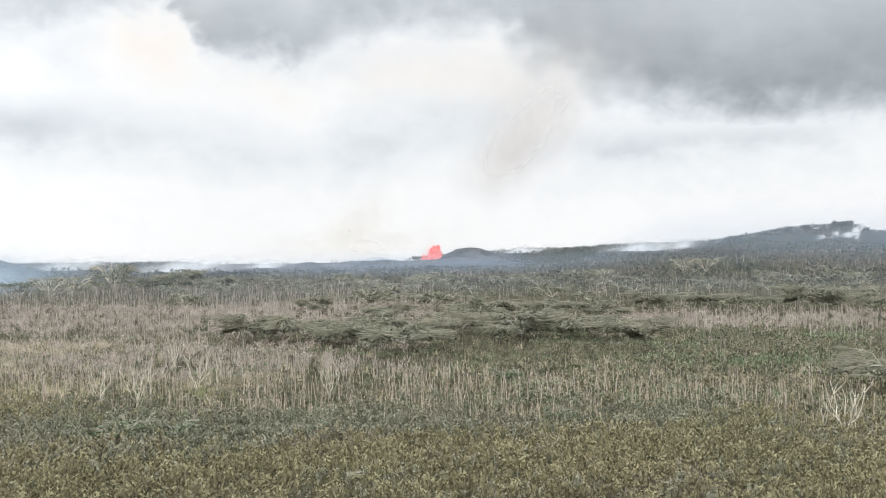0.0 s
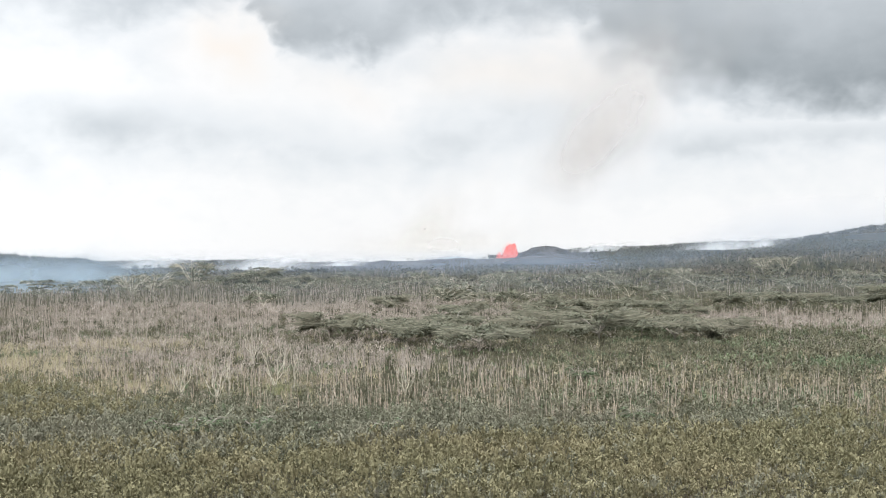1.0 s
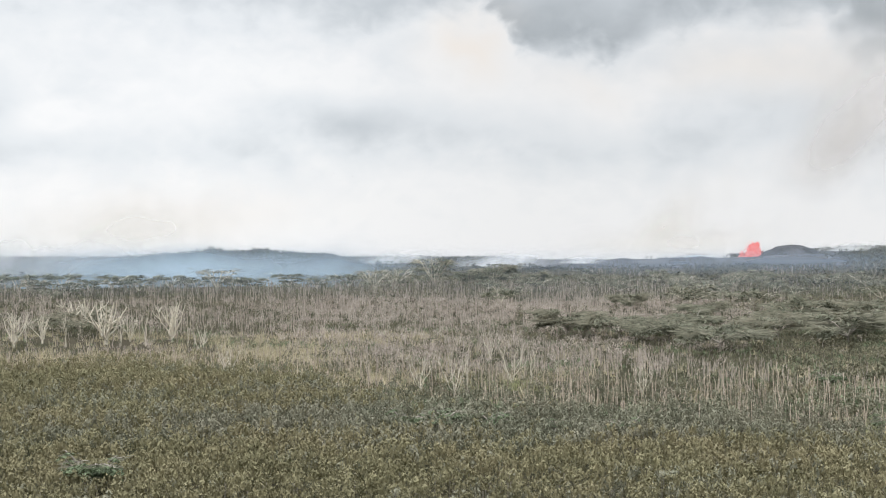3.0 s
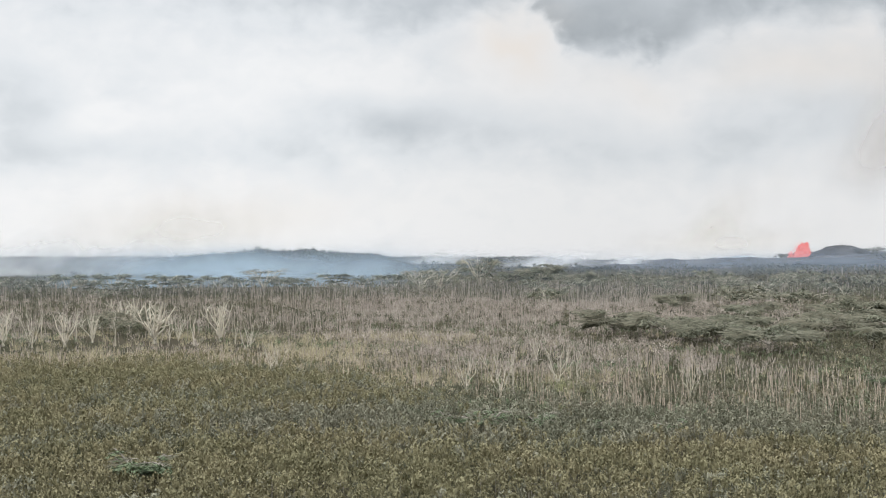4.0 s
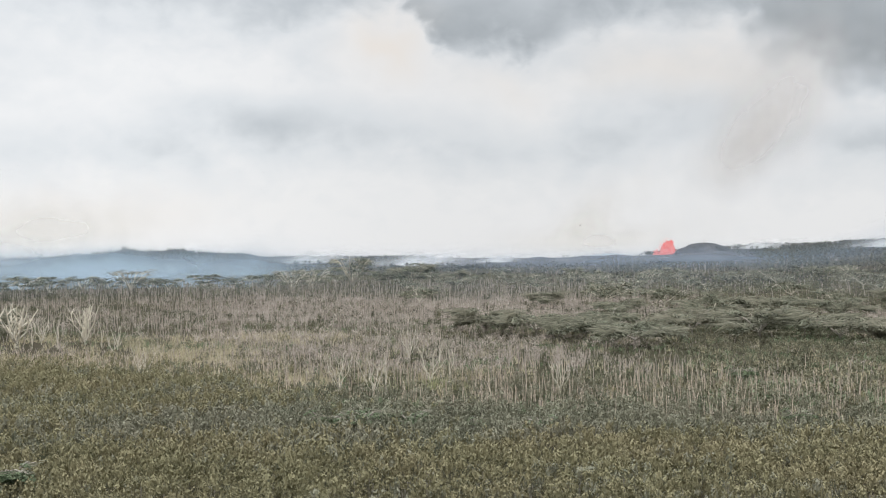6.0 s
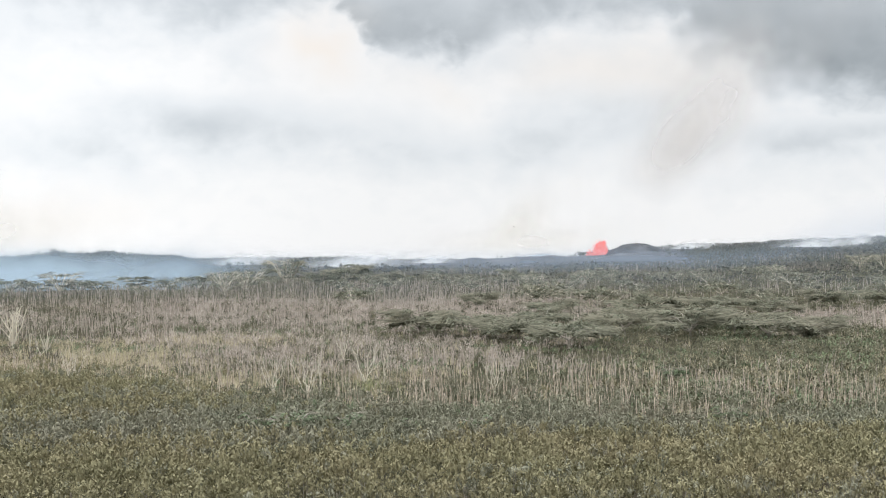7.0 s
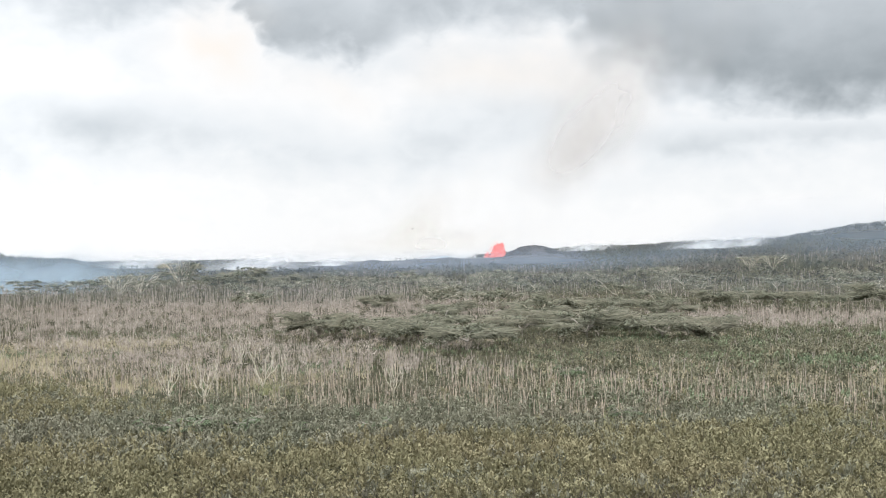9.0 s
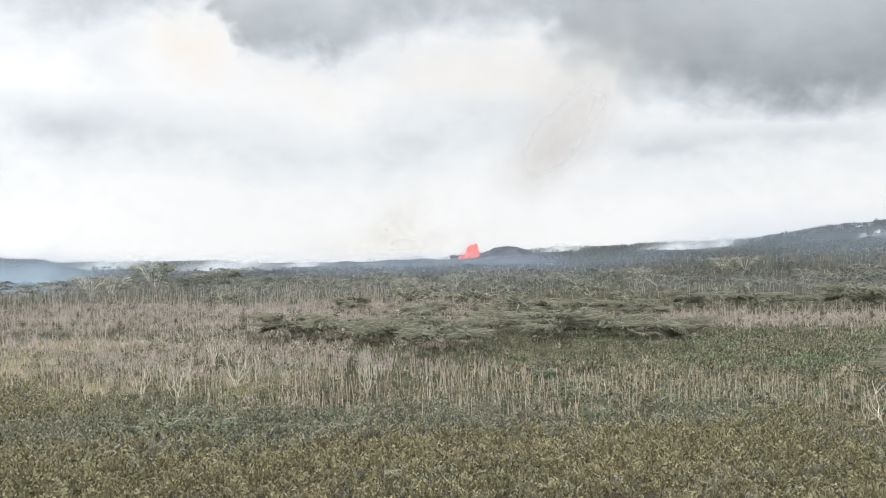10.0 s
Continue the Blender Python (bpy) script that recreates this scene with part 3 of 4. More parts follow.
def albizia(rg, name, tall, spread, leaves, label, leaf=0.62, bare=0.0, droop=0.14, jitter=0.45, leafage=None, split=False, bark=None, strokes=85, tier=(0.4, 0.96), limbs=(6, 9), low=0.22):
    """An umbrella tree: short trunk, arching limbs, flat feathery tiers of leaves."""
    tree, bark = new(name), bark or M_BARK
    stout = min(max(1.0, tall / 9), 2.2)
    fork = np.array([0, 0, tall * low])
    part("trunk", stick([(0, 0, -0.6), (0.05, 0, tall * low * 0.5), fork], np.array([0.30, 0.25, 0.22]) * stout, 6), bark, tree, rg=rg)
    ends = []
    count = rg.integers(*limbs)
    for i in range(count):
        th = (i + rg.uniform(-0.3, 0.3)) * 2 * np.pi / count
        rad = spread * rg.uniform(0.45, 0.8)
        end = np.array([rad * np.cos(th), rad * np.sin(th), tall * rg.uniform(*tier)])
        limb = arch(rg, fork, end, tall * 0.10)
        forks = []
        for _ in range(6):
            t = rg.uniform(0.4, 1.0)
            base = limb[int(t * 4)]
            th2, r2 = th + rg.normal(0, 0.8), spread * rg.uniform(0.15, 0.38)
            tip = base + np.array([r2 * np.cos(th2), r2 * np.sin(th2), tall * rg.uniform(0.0, 0.08)])
            tip[2] = min(tip[2], tall * 1.0)
            forks.append(stick(arch(rg, base, tip, 0.1, 3), np.array([0.07, 0.05, 0.03]) * stout, 3))
            ends.append((base + tip) / 2), ends.append(tip)
        bough = part("limb", stick(limb, np.linspace(0.17, 0.07, 5) * stout, 4), bark, tree, rg=rg)
        if split:
            for q in forks:
                part("branch", q, bark, bough, rg=rg)
        else:
            part("branchwork", np.concatenate(forks), bark, bough, rg=rg)["kind"] = "stuff"
        ends.append(end)
    ends = np.array(ends)
    count = int(strokes * spread)
    base = ends[rg.integers(0, len(ends), count)]
    th = np.arctan2(base[:, 1], base[:, 0]) + rg.normal(0, 0.8, count)
    run = spread * rg.uniform(0.10, 0.34, (count, 1)) * np.stack([np.cos(th), np.sin(th), rg.normal(-0.05, 0.16, count)], 1)
    up = np.array([0, 0, 0.010 * spread]) * rg.uniform(0.5, 1.3, (count, 1))
    base = base + rg.normal(0, 1, (count, 3)) * np.array([spread * 0.10, spread * 0.10, tall * 0.03])
    part("branchwork", np.stack([base - up, base + up, base + run], 1), M_SPRAY, tree, rg=rg)["kind"] = "stuff"
    ends = ends[rg.random(len(ends)) >= bare]
    pads = ends[rg.permutation(len(ends))[:max(10, len(ends) // 3)]]
    pick = np.sort(rg.integers(0, len(pads), leaves))
    reach = spread * rg.uniform(0.13, 0.27, len(pads))[pick]
    rho, th = np.sqrt(rg.uniform(0, 1, leaves)) * rg.uniform(0.8, 1.15, leaves), rg.uniform(0, 2 * np.pi, leaves)
    c = pads[pick] + np.stack([reach * rho * np.cos(th), reach * rho * np.sin(th), tall * (0.03 - 0.035 * rho ** 2) + rg.normal(0, 1, leaves) * tall * (0.009 if jitter < 0.7 else 0.024)], 1)
    c[:, 2] -= droop * tall * np.clip(np.hypot(c[:, 0], c[:, 1]) / spread, 0, 1.2) ** 3
    th = th + rg.normal(0, 0.7, leaves)
    rise = np.stack([np.cos(th), np.sin(th), rg.normal(-0.1, 0.6 * jitter, leaves)], 1)
    side = np.stack([-np.sin(th), np.cos(th), rg.normal(0, jitter, leaves)], 1)
    size = leaf * rg.uniform(0.6, 1.4, leaves)[:, None]
    part("crown", leaf_tris(c, rise * size * 0.7, side * size * 0.24), leafage or M_ALBIZIA, tree, rg=rg)["kind"] = "stuff"
    return tagged(tree, label, "tree")


def dead_tree(rg, name, tall, spread, limbs, label, thick=0.20):
    """A bleached dead tree: several forking limbs rising like a vase."""
    tree = new(name)
    part("trunk", stick([(0, 0, -0.5), (0, 0, tall * 0.1), (0.02, 0, tall * 0.16)], [thick * 1.5, thick * 1.3, thick * 1.1], 6), M_PALE, tree, rg=rg)
    for i in range(limbs):
        th = (i + rg.uniform(-0.35, 0.35)) * 2 * np.pi / limbs
        rad = spread * rg.uniform(0.25, 1.0)
        end = np.array([rad * np.cos(th), rad * np.sin(th), tall * rg.uniform(0.75, 1.0)])
        limb = arch(rg, (0, 0, tall * 0.1), end, -tall * 0.05, 6, 0.025)
        bough = part("limb", stick(limb, np.linspace(thick * 0.8, thick * 0.3, 6), 4), M_PALE, tree, rg=rg)
        for _ in range(rg.integers(2, 5)):
            j = rg.integers(2, 5)
            tip = limb[j] + np.array([*rg.normal(0, spread * 0.22, 2), tall * rg.uniform(0.12, 0.3)])
            part("branch", stick(arch(rg, limb[j], tip, 0, 4, 0.05), np.linspace(thick * 0.45, thick * 0.18, 4), 3), M_PALE, bough, rg=rg)
    return tagged(tree, label, "dead tree")


def stand(ob, az, d, size=1.0, sink=0.0, turn=None):
    x, y, z = polar(az, d)
    ob.matrix_basis = pose(x, y, z - sink, 0, 0, rng.uniform(0, 360) if turn is None else turn) @ Matrix.Scale(size, 4)
    return ob


def put_copy(ob, az, d, size=1.0, sink=0.0):
    """A copy at an azimuth and distance, turned at random."""
    x, y, z = polar(az, d)
    c = copy_thing(ob, pose(x, y, z - sink, 0, 0, rng.uniform(0, 360)))
    c.scale = (size, size, size)
    return c


GREEN_LABEL = "umbrella-shaped albizia tree with a flat dull-green feathery crown"
kinds = [albizia(rng, "albizia_tree", 9.0, 12.5, 3400, GREEN_LABEL, 0.62, 0.0, 0.25, 0.8, split=True) for _ in range(3)]
kinds += [albizia(rng, "albizia_tree", 10.5, 12.5, 2400, "tall albizia tree with pale limbs under a thin flat crown", 0.6, 0.2, 0.25, 0.8, split=True, bark=M_TWIG, strokes=60) for _ in range(2)]
for ob in kinds:
    tagged(ob, group="albizia trees on the plain")
used = set()
for n, az, d, size in GROVE:
    if n in used:
        put_copy(kinds[n], az, d, size)
    else:
        stand(kinds[n], az, d, size), used.add(n)
FAR_FLAT, FAR_PALE = "distant albizia tree with a thin flat dark crown", "distant albizia tree with bare pale limbs and thin crown"
far_tree = [albizia(rng, "albizia_tree", 10.0, 12.5, 1800, FAR_FLAT, 0.8, 0.0, 0.06, 0.5, M_CROWN, bark=M_PALE, strokes=8, tier=(0.93, 0.99)) for _ in range(2)]
far_tree += [albizia(rng, "albizia_tree", 12.5, 12.0, 700, FAR_PALE, 0.62, 0.3, 0.08, 0.6, M_CROWN, bark=M_PALE, strokes=25, tier=(0.85, 0.97), limbs=(10, 13), low=0.1)]
far_tree += [albizia(rng, "albizia_tree", 21.0, 17.0, 4200, "tall distant albizia tree with pale fanned limbs and thin domed crown", 0.7, 0.1, 0.2, 0.4, M_CROWN, bark=M_PALE, strokes=12, tier=(0.86, 0.98), limbs=(13, 15), low=0.12)]
far_tree += [albizia(rng, "albizia_tree", 18.0, 18.0, 6500, "broad distant albizia tree with a dense dull-green crown", 0.7, 0.0, 0.3, 0.5, M_CROWN, bark=M_TWIG, strokes=26, tier=(0.6, 0.97))]
for n, ob in enumerate(far_tree):
    tagged(ob, group="distant albizia trees")
    stand(ob, (-34.0, -30.0, -25.3, -15.1, -12.3)[n], (715, 725, 730, 760, 770)[n], (1.1, 1.05, 1.15, 1.0, 1.04)[n])
for n, az, d, size in ((1, -35.3, 700, 0.85), (0, -32.1, 740, 1.15), (1, -31.9, 660, 0.8), (0, -28.8, 690, 0.95), (0, -27.4, 735, 1.0), (1, -23.6, 720, 0.9), (1, -22.0, 745, 1.05),
                       (2, -18.0, 735, 1.15), (2, -17.0, 745, 1.2), (0, -19.2, 760, 1.1), (0, -37.2, 710, 1.0), (4, -10.3, 800, 0.7), (4, -13.6, 820, 0.72), (2, -33.4, 690, 0.75),
                       (1, -36.2, 680, 0.8), (0, -33.1, 690, 0.85), (1, -30.9, 700, 0.9), (1, -29.4, 745, 1.0), (0, -26.2, 740, 0.85), (0, -24.5, 735, 0.9), (1, -20.7, 730, 0.85), (2, 11.2, 1150, 1.3), (2, 12.2, 1150, 1.3), (2, 7.6, 1000, 0.8), (2, -3.6, 760, 0.8), (2, -1.2, 800, 0.8)):
    put_copy(far_tree[n], az, d, size)


def round_tree(rg, label, tall, spread):
    """A far broadleaf tree: trunk, forking limbs, a domed crown of leafy clumps."""
    tree = new("broadleaf_tree")
    part("trunk", stick([(0, 0, -0.5), (0.1, 0, tall * 0.2), (0, 0.1, tall * 0.4)], [0.4, 0.32, 0.25], 6), M_BARK, tree, rg=rg)
    for i in range(6):
        th = i * 1.05 + rg.uniform(-0.3, 0.3)
        tip = (spread * 0.6 * np.cos(th), spread * 0.6 * np.sin(th), tall * rg.uniform(0.6, 0.85))
        part("limb", stick(arch(rg, (0, 0, tall * 0.35), tip, 0.4, 4), [0.2, 0.15, 0.1, 0.05], 4), M_BARK, tree, rg=rg)
    clumps = [heads(rg, 1, 60, tall * h, 0.01, 1.5, (spread * 0.34, spread * 0.46)) + np.array([spread * q * np.cos(t), spread * q * np.sin(t), 0])
              for h, q, t in zip(rg.uniform(0.6, 0.86, 12), rg.uniform(0.25, 0.8, 12), np.arange(12) * 2.4)]
    clumps.append(heads(rg, 1, 90, tall, 0.01, 1.6, (spread * 0.5, spread * 0.55)))
    part("crown", np.concatenate(clumps), M_FAR, tree, rg=rg)["kind"] = "stuff"
    return tagged(tree, label, "tree", "rounded trees on the far ridges")


round_trees = [round_tree(rng, "dark rounded broadleaf tree on a hazy ridge", 10.0, 7.0), round_tree(rng, "dark rounded broadleaf tree on a hazy ridge", 9.0, 5.5)]
for n, (kind_, az, d, size) in enumerate(((0, -33.2, 1860, 1.4), (1, 18.5, 2670, 1.6), (0, -32.4, 1860, 1.6), (1, -31.8, 1860, 1.7), (1, -26.9, 1860, 1.4), (0, -26.2, 1860, 1.4),
                                          (0, -25.6, 1860, 1.7), (1, -25.2, 1860, 1.6), (0, -24.4, 1860, 1.3), (0, -23.6, 1860, 1.3), (0, -23.0, 1860, 1.2), (1, -21.4, 1860, 1.1),
                                          (0, 17.9, 2670, 1.4), (1, 18.2, 2670, 1.4), (0, 15.9, 2670, 1.2), (1, 16.7, 2670, 1.4), (1, 13.2, 2690, 0.8), (0, 4.2, 2690, 0.8))):
    if n < 2:
        stand(round_trees[n], az, d, size)
    else:
        put_copy(round_trees[kind_], az, d, size)
small_tree = [albizia(rng, "albizia_tree", 9.0, 11.0, 520, "small distant albizia tree with a flat grey-green crown", 0.85, 0.0, 0.15, 0.8, M_ALBIZIA, bark=M_PALE, strokes=20, tier=(0.6, 0.96)) for _ in range(3)]
for n, ob in enumerate(small_tree):
    tagged(ob, group="distant albizia trees")
    stand(ob, (-2.0, 9.0, 15.0)[n], (620, 650, 700)[n], 0.8)
for _ in range(90):
    put_copy(small_tree[rng.integers(0, 3)], rng.uniform(-12, 24), np.sqrt(rng.uniform(470 ** 2, 1150 ** 2)), rng.uniform(0.6, 1.1))
for _ in range(14):
    put_copy(small_tree[rng.integers(0, 3)], rng.uniform(-40, -8), rng.uniform(600, 1000), rng.uniform(0.6, 0.95))
sapling = albizia(rng, "young_albizia", 4.6, 3.6, 3000, "young flat-topped green albizia standing above olive shrubs", 0.3, 0.0, 0.2, 0.5, M_GREEN)
stand(sapling, -30.9, 115, 0.98)
tagged(sapling, group="young albizias among the shrubs")
for az, d, size in ((-16.4, 147, 0.85), (-14.9, 146, 0.95), (-12.4, 148, 0.85), (-6.2, 147, 0.7), (-14.0, 152, 0.8), (5.4, 156, 0.75), (2.9, 205, 0.9), (-9.5, 150, 0.6)):
    put_copy(sapling, az, d, size)

BLEACHED = "bleached dead tree with bare forking limbs"
dead = [dead_tree(rng, "dead_tree", 8.5, 5.6, 11, BLEACHED + " spread like a vase", 0.25), dead_tree(rng, "dead_tree", 7.5, 3.6, 9, BLEACHED, 0.2),
        dead_tree(rng, "dead_tree", 5.0, 2.4, 6, "small " + BLEACHED, 0.08), dead_tree(rng, "dead_tree", 7.0, 1.0, 2, "slender " + BLEACHED, 0.12)]
for ob in dead:
    tagged(ob, group="bleached dead trees")
used = set()
for n, az, d, size in SNAGS:
    if n in used:
        put_copy(dead[n], az, d, size)
    else:
        stand(dead[n], az, d, size), used.add(n)

# the nearest shrubs and dead saplings, singly
shrubs = []
for n in range(10):
    shrub = tagged(new("olive_shrub"), "olive-green leafy upright shrub in dense thicket", "shrub", "shrubs at the thicket's front")
    part("stem", np.concatenate([stick([(0, 0, -0.2), (x * 0.5, y * 0.5, 0.8), (x, y, 1.7)], [0.03, 0.025, 0.012]) for x, y in rng.normal(0, 0.12, (3, 2))]), M_BARK, shrub)
    part("foliage", TUFTS[n], (M_OLIVE, M_OLIVE, M_GREY)[n % 3], shrub)["kind"] = "stuff"
    shrubs.append(shrub)
for n, at in enumerate(front):
    m = pose(*at, 0, 0, rng.uniform(0, 360))
    ob = shrubs[n] if n < 10 else copy_thing(shrubs[n % 10], m)
    ob.matrix_basis = m
    k = rng.uniform(0.8, 1.15)
    ob.scale = (k, k, k * rng.uniform(0.8, 1.2))
stems = []
for n in range(8):
    q, bare = stalk(rng, 4.4 * rng.uniform(0.8, 1.1), 0.07, 4, 12, 4), 16
    sapling = tagged(new("dead_sapling"), "dead straight sapling with short upright twigs", "dead sapling", "dead saplings at the thicket's edge")
    part("stem", q[:bare], M_STALK, sapling)
    part("branchwork", q[bare:], M_STALK, sapling)["kind"] = "stuff"
    stems.append(sapling)
a, d, p = sown(420, 164, 205, lambda a, d: ease(d - edge(a), 2, 8), -13, 21)
for n, at in enumerate(p[:240]):
    m = pose(*at, rng.normal(0, 3), rng.normal(0, 3), rng.uniform(0, 360))
    ob = stems[n] if n < 8 else copy_thing(stems[n % 8], m)
    ob.matrix_basis = m
    k = rng.uniform(0.6, 1.0)
    ob.scale = (k, k, k)

# ---- the eruption ----


def lumps(rg, centres, radii):
    """Joined bumpy blobs."""
    ico = bmesh.new()
    bmesh.ops.create_icosphere(ico, subdivisions=1, radius=1.0)
    v = np.array([q.co[:] for q in ico.verts])
    f = np.array([[q.index for q in t.verts] for t in ico.faces])
    ico.free()
    allv = np.concatenate([c + v * r * rg.uniform(0.75, 1.25, (len(v), 1)) for c, r in zip(centres, radii)])
    return allv, np.concatenate([f + i * len(v) for i in range(len(centres))])


def jet(rg, tall, wide, n):
    h = rg.beta(1.1, 1.3, n)
    w_ = wide * 0.5 * np.sqrt(1 - 0.93 * h ** 2.2) * rg.uniform(0.6, 1.0, n)
    c = np.stack([rg.uniform(-1, 1, n) * w_ + 0.16 * wide * h ** 1.5, rg.uniform(-1, 1, n) * w_, h * tall], 1)
    return lumps(rg, c, (1 - 0.6 * h) * wide * 0.075 * rg.uniform(0.4, 1.4, n))


FIRE_AZ, FIRE_D = -0.45, 2350.0
fx, fy, fz = polar(FIRE_AZ, FIRE_D)
fountain = tagged(new("lava_fountain"), "glowing red lava fountain spouting beside a black cone", "lava fountain")
fountain.matrix_basis = pose(fx, fy, fz, 0, 0, 0)
for name, x, tall, wide, n in (("main_jet", 1.0, 29, 31, 620), ("side_jet", -20.0, 13, 12, 200), ("side_jet", -10.0, 8, 14, 160)):
    v, f = jet(rng, tall, wide, n)
    ob = new(name, raw_mesh(name, v + np.array([x, 0, 0]), f, mats=[M_MOLTEN]))
    ob.parent = fountain
bits = 70
th, up = rng.uniform(0, np.pi, bits), rng.uniform(0.8, 1.08, bits)
v, f = lumps(rng, np.stack([2 + 17 * up * np.cos(th), rng.normal(0, 4, bits), 2 + 30 * up * np.sin(th)], 1), rng.uniform(0.3, 0.8, bits))
ob = new("spatter", raw_mesh("spatter", v, f, mats=[M_MOLTEN]))
ob.parent = fountain
tagged(ob, "glowing clots of thrown lava", kind="stuff")

th = np.linspace(0, 2 * np.pi, 72, endpoint=False)
rr = np.linspace(0, 1, 14)
prof = np.interp(rr, [0, 0.14, 0.32, 0.55, 0.8, 1.0], [18, 17.6, 16.2, 9.5, 3.0, -3])
cv = []
for r_, z_ in zip(rr, prof):
    wob = 1 + 0.10 * np.sin(3 * th + 1) + 0.06 * np.sin(7 * th)
    cv.append(np.stack([r_ * 72 * wob * np.cos(th), r_ * 70 * wob * np.sin(th), z_ + (0.8 * np.sin(9 * th + 5 * r_) + 0.6 * np.sin(17 * th)) * r_], 1))
cv = np.concatenate(cv)
cv = cv + rng.normal(0, 1, cv.shape) * np.array([1.2, 1.2, 0.7])
i, j = np.meshgrid(np.arange(len(rr) - 1), np.arange(72), indexing="ij")
cf = np.stack([i * 72 + j, (i + 1) * 72 + j, (i + 1) * 72 + (j + 1) % 72, i * 72 + (j + 1) % 72], -1).reshape(-1, 4)
cone = new("spatter_cone", raw_mesh("spatter_cone", cv, cf, mats=[M_LAVA]))
cx, cy, cz = polar(1.25, 2370)
cone.matrix_basis = pose(cx, cy, cz, 0, 0, 0)
tagged(cone, "low black spatter cone of fresh lava rock", "spatter cone")

# thin upright shape on the cone, its nature unclear, built as one stick
pole = tagged(new("thin_pole"), "single thin upright pole standing on the black cone", "dead tree")
pole.matrix_basis = pose(*polar(1.25, 2350)[:2], cz + 14)
part("trunk", stick([(0, 0, -3), (0.2, 0, 4), (0.1, 0, 9)], [0.7, 0.6, 0.4], 5), M_BARK, pole)

aa, dd = np.meshgrid(np.linspace(-13, 3.5, 90), np.geomspace(1640, 2650, 40), indexing="ij")
aa = aa + 0.5 * wave(aa, dd, 120, 21)
dd = dd + 60 * wave(aa, dd, 160, 22) * bell(dd, 1640, 250)
lv = polar(aa.ravel(), dd.ravel())
lv[:, 2] += 0.5 + 2.6 * np.abs(wave(aa.ravel(), dd.ravel(), 30, 23))
i, j = np.meshgrid(np.arange(89), np.arange(39), indexing="ij")
lf = np.stack([i * 40 + j, i * 40 + j + 1, (i + 1) * 40 + j + 1, (i + 1) * 40 + j], -1).reshape(-1, 4)[:, ::-1]
flow = new("lava_flow", raw_mesh("lava_flow", lv, lf, mats=[M_LAVA]))
tagged(flow, "dark field of hardened lava on the plain", "lava flow", kind="structure")

# ---- smoke ----


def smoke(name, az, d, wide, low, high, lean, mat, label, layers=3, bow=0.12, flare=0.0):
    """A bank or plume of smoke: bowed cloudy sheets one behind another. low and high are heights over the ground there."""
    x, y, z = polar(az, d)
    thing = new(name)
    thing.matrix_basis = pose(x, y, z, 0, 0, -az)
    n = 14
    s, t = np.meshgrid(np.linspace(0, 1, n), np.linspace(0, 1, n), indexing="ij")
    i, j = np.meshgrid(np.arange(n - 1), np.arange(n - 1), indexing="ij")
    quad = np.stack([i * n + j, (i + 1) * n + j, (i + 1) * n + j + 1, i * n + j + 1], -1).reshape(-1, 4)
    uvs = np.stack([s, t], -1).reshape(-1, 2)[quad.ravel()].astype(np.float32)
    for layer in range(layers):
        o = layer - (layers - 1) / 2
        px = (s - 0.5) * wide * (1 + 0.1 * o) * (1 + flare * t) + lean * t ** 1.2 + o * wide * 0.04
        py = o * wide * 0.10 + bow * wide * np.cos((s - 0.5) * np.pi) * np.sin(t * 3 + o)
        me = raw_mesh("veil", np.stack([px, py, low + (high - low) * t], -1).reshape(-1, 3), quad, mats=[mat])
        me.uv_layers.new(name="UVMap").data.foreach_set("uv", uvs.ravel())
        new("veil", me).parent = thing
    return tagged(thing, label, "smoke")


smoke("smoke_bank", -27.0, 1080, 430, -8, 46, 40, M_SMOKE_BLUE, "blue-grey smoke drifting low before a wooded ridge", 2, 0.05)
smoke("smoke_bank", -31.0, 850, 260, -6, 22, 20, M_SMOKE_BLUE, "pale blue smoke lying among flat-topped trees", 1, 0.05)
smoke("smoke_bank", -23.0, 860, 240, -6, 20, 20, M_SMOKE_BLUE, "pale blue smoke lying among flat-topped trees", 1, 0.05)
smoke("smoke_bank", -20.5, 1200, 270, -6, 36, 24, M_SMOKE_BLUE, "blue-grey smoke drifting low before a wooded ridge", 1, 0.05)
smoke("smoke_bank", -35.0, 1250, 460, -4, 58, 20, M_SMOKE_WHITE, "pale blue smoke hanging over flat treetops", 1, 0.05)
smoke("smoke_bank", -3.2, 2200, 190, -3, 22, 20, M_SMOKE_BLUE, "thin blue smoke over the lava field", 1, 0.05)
for az, d, wide, low, high, lean in ((-17.5, 1800, 180, 0, 26, 50), (-12.5, 1700, 190, 0, 30, 60), (-8.5, 1900, 120, 0, 20, 40), (3.6, 2300, 150, 2, 26, 40),
                                     (9.0, 2100, 190, 4, 30, 50), (11.0, 2200, 90, 4, 32, 40)):
    smoke("smoke_plume", az, d, wide, low, high, lean, M_SMOKE_WHITE, "white smoke rising from smouldering ground", 2)
for az, wide, high in ((18.75, 24, 30), (18.4, 34, 13), (17.9, 24, 15), (17.3, 22, 11)):
    smoke("steam_plume", az, 2240, wide, -3, high, 6, M_STEAM, "dense white steam puffing from the wooded hillside", 2)
smoke("smoke_column", 1.3, 2500, 240, 40, 660, 450, M_SMOKE_BROWN, "faint brown smoke column drifting over the fountain", 2, 0.12, 1.5)
smoke("smoke_column", -5.2, 2500, 230, 2, 230, 190, M_SMOKE_TAN, "faint brown smoke column leaning with the wind", 2)

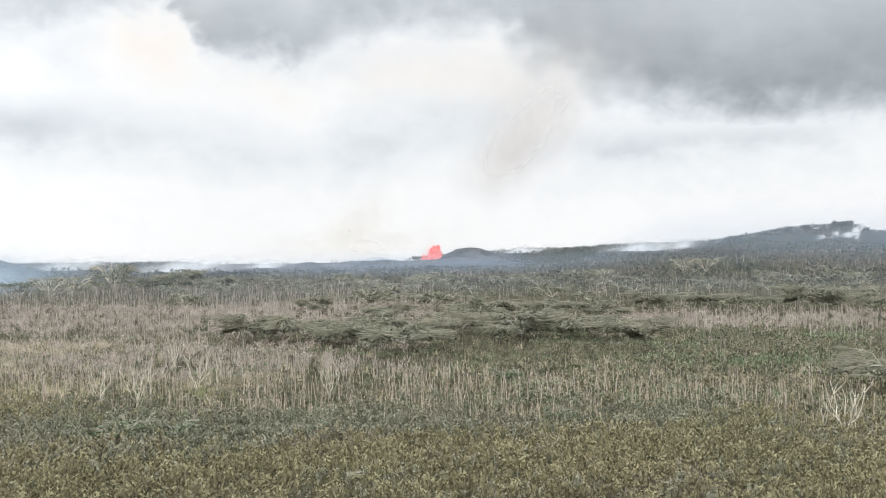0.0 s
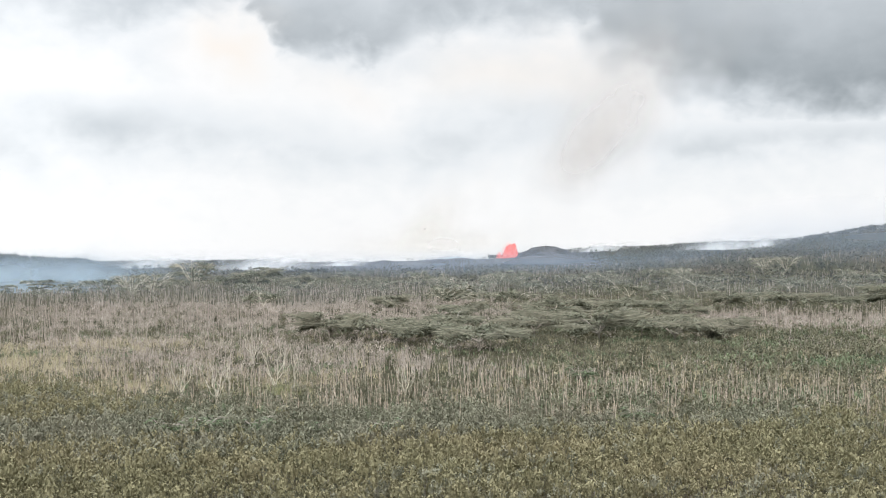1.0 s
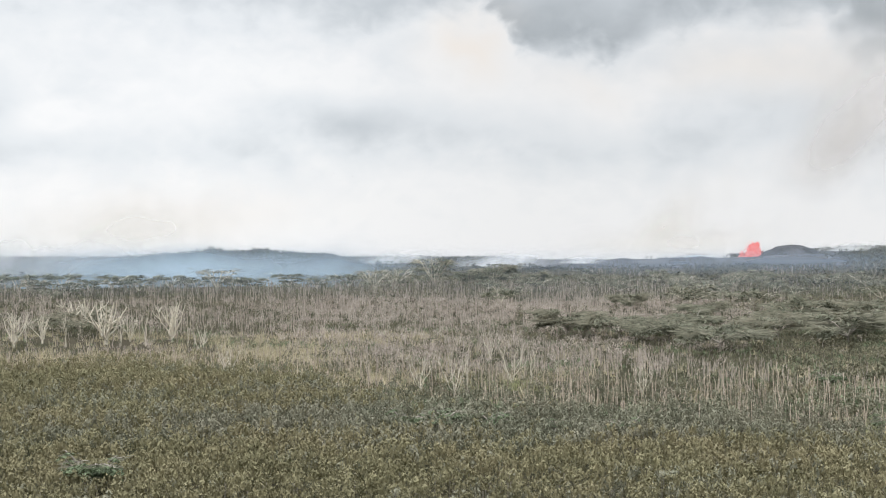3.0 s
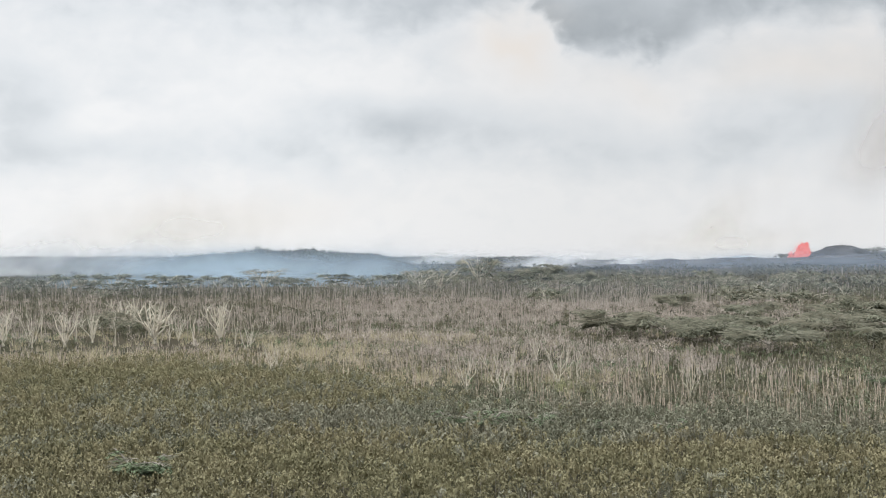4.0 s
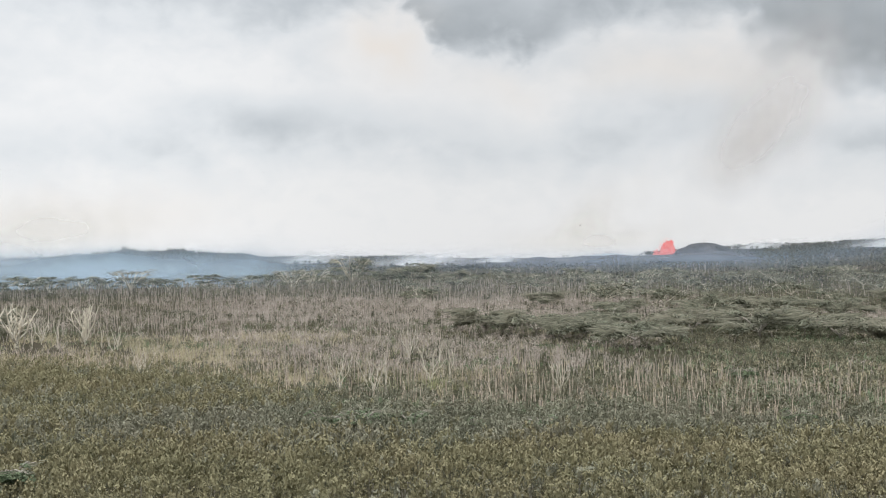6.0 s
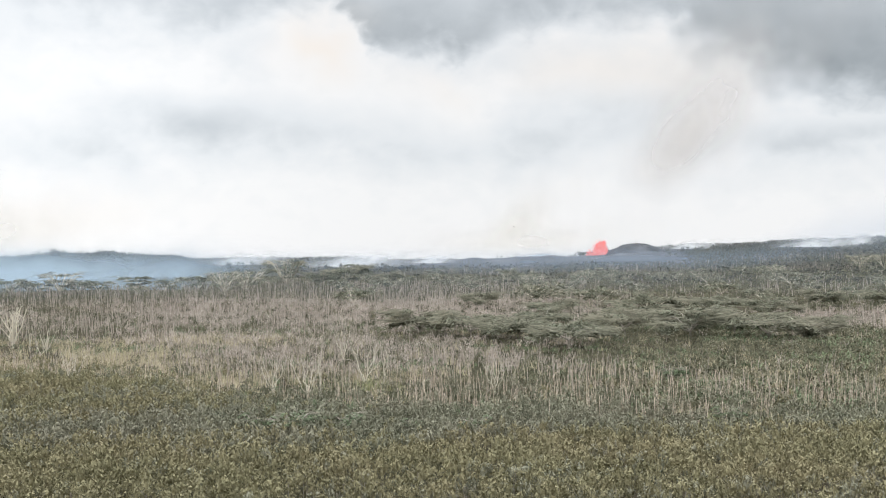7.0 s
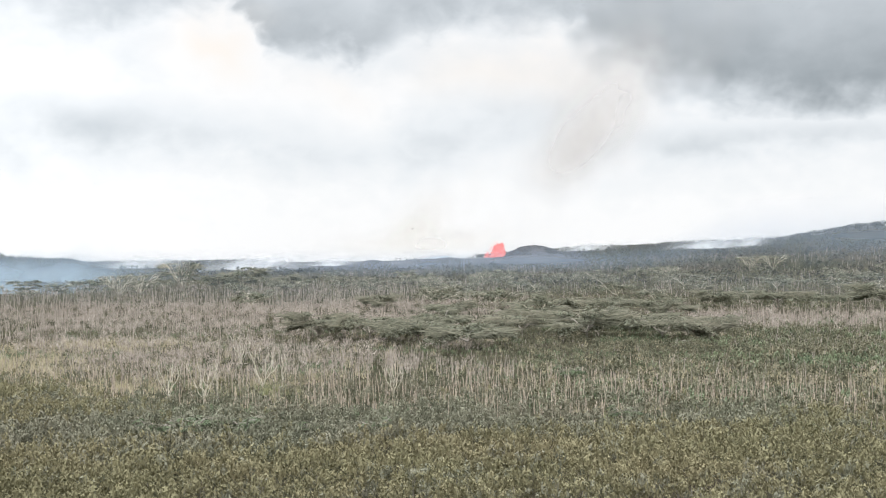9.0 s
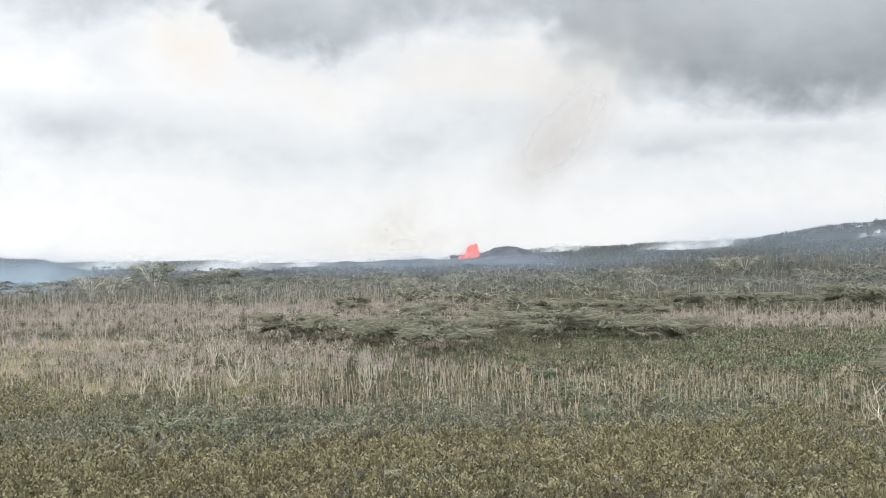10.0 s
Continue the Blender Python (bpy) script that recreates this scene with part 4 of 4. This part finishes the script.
smoke("smoke_bank", -4.6, 2480, 620, -4, 120, 120, M_SMOKE_TAN, "thin tan smoke hanging behind the lava field", 2)
smoke("smoke_bank", -30.0, 2300, 700, -4, 190, 120, M_SMOKE_TAN, "thin tan smoke rising behind the ridge", 2)


# distance haze put into the colour of see-through upright sheets
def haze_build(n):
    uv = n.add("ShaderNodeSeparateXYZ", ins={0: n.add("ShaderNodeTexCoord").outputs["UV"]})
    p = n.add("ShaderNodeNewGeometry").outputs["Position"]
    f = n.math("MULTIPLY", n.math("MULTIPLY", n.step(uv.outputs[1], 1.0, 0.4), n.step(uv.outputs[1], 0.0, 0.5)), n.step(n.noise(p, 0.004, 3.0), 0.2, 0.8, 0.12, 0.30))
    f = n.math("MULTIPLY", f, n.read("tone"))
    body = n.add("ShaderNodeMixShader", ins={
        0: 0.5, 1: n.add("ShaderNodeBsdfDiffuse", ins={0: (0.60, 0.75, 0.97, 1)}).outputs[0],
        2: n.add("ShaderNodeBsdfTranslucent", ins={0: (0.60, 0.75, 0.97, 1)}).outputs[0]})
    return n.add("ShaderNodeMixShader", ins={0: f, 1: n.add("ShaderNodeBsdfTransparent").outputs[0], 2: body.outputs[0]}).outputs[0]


M_HAZE = material("haze_tint", haze_build)
# two tinting sheets, the farther raised to veil the hill on the right
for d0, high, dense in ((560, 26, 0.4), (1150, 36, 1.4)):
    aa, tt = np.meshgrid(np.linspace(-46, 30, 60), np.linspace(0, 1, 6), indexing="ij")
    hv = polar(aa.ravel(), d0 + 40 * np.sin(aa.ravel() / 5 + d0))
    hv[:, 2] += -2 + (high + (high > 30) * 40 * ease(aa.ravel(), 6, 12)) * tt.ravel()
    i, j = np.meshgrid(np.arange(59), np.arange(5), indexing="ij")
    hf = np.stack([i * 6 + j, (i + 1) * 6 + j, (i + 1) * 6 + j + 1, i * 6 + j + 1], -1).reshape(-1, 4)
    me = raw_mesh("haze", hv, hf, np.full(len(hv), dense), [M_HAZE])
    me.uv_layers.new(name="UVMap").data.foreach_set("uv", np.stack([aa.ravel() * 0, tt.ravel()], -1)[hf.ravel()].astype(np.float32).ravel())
    tagged(new("haze", me), "thin bluish see-through sheet standing in for smoky distance haze", "haze", kind="stuff")
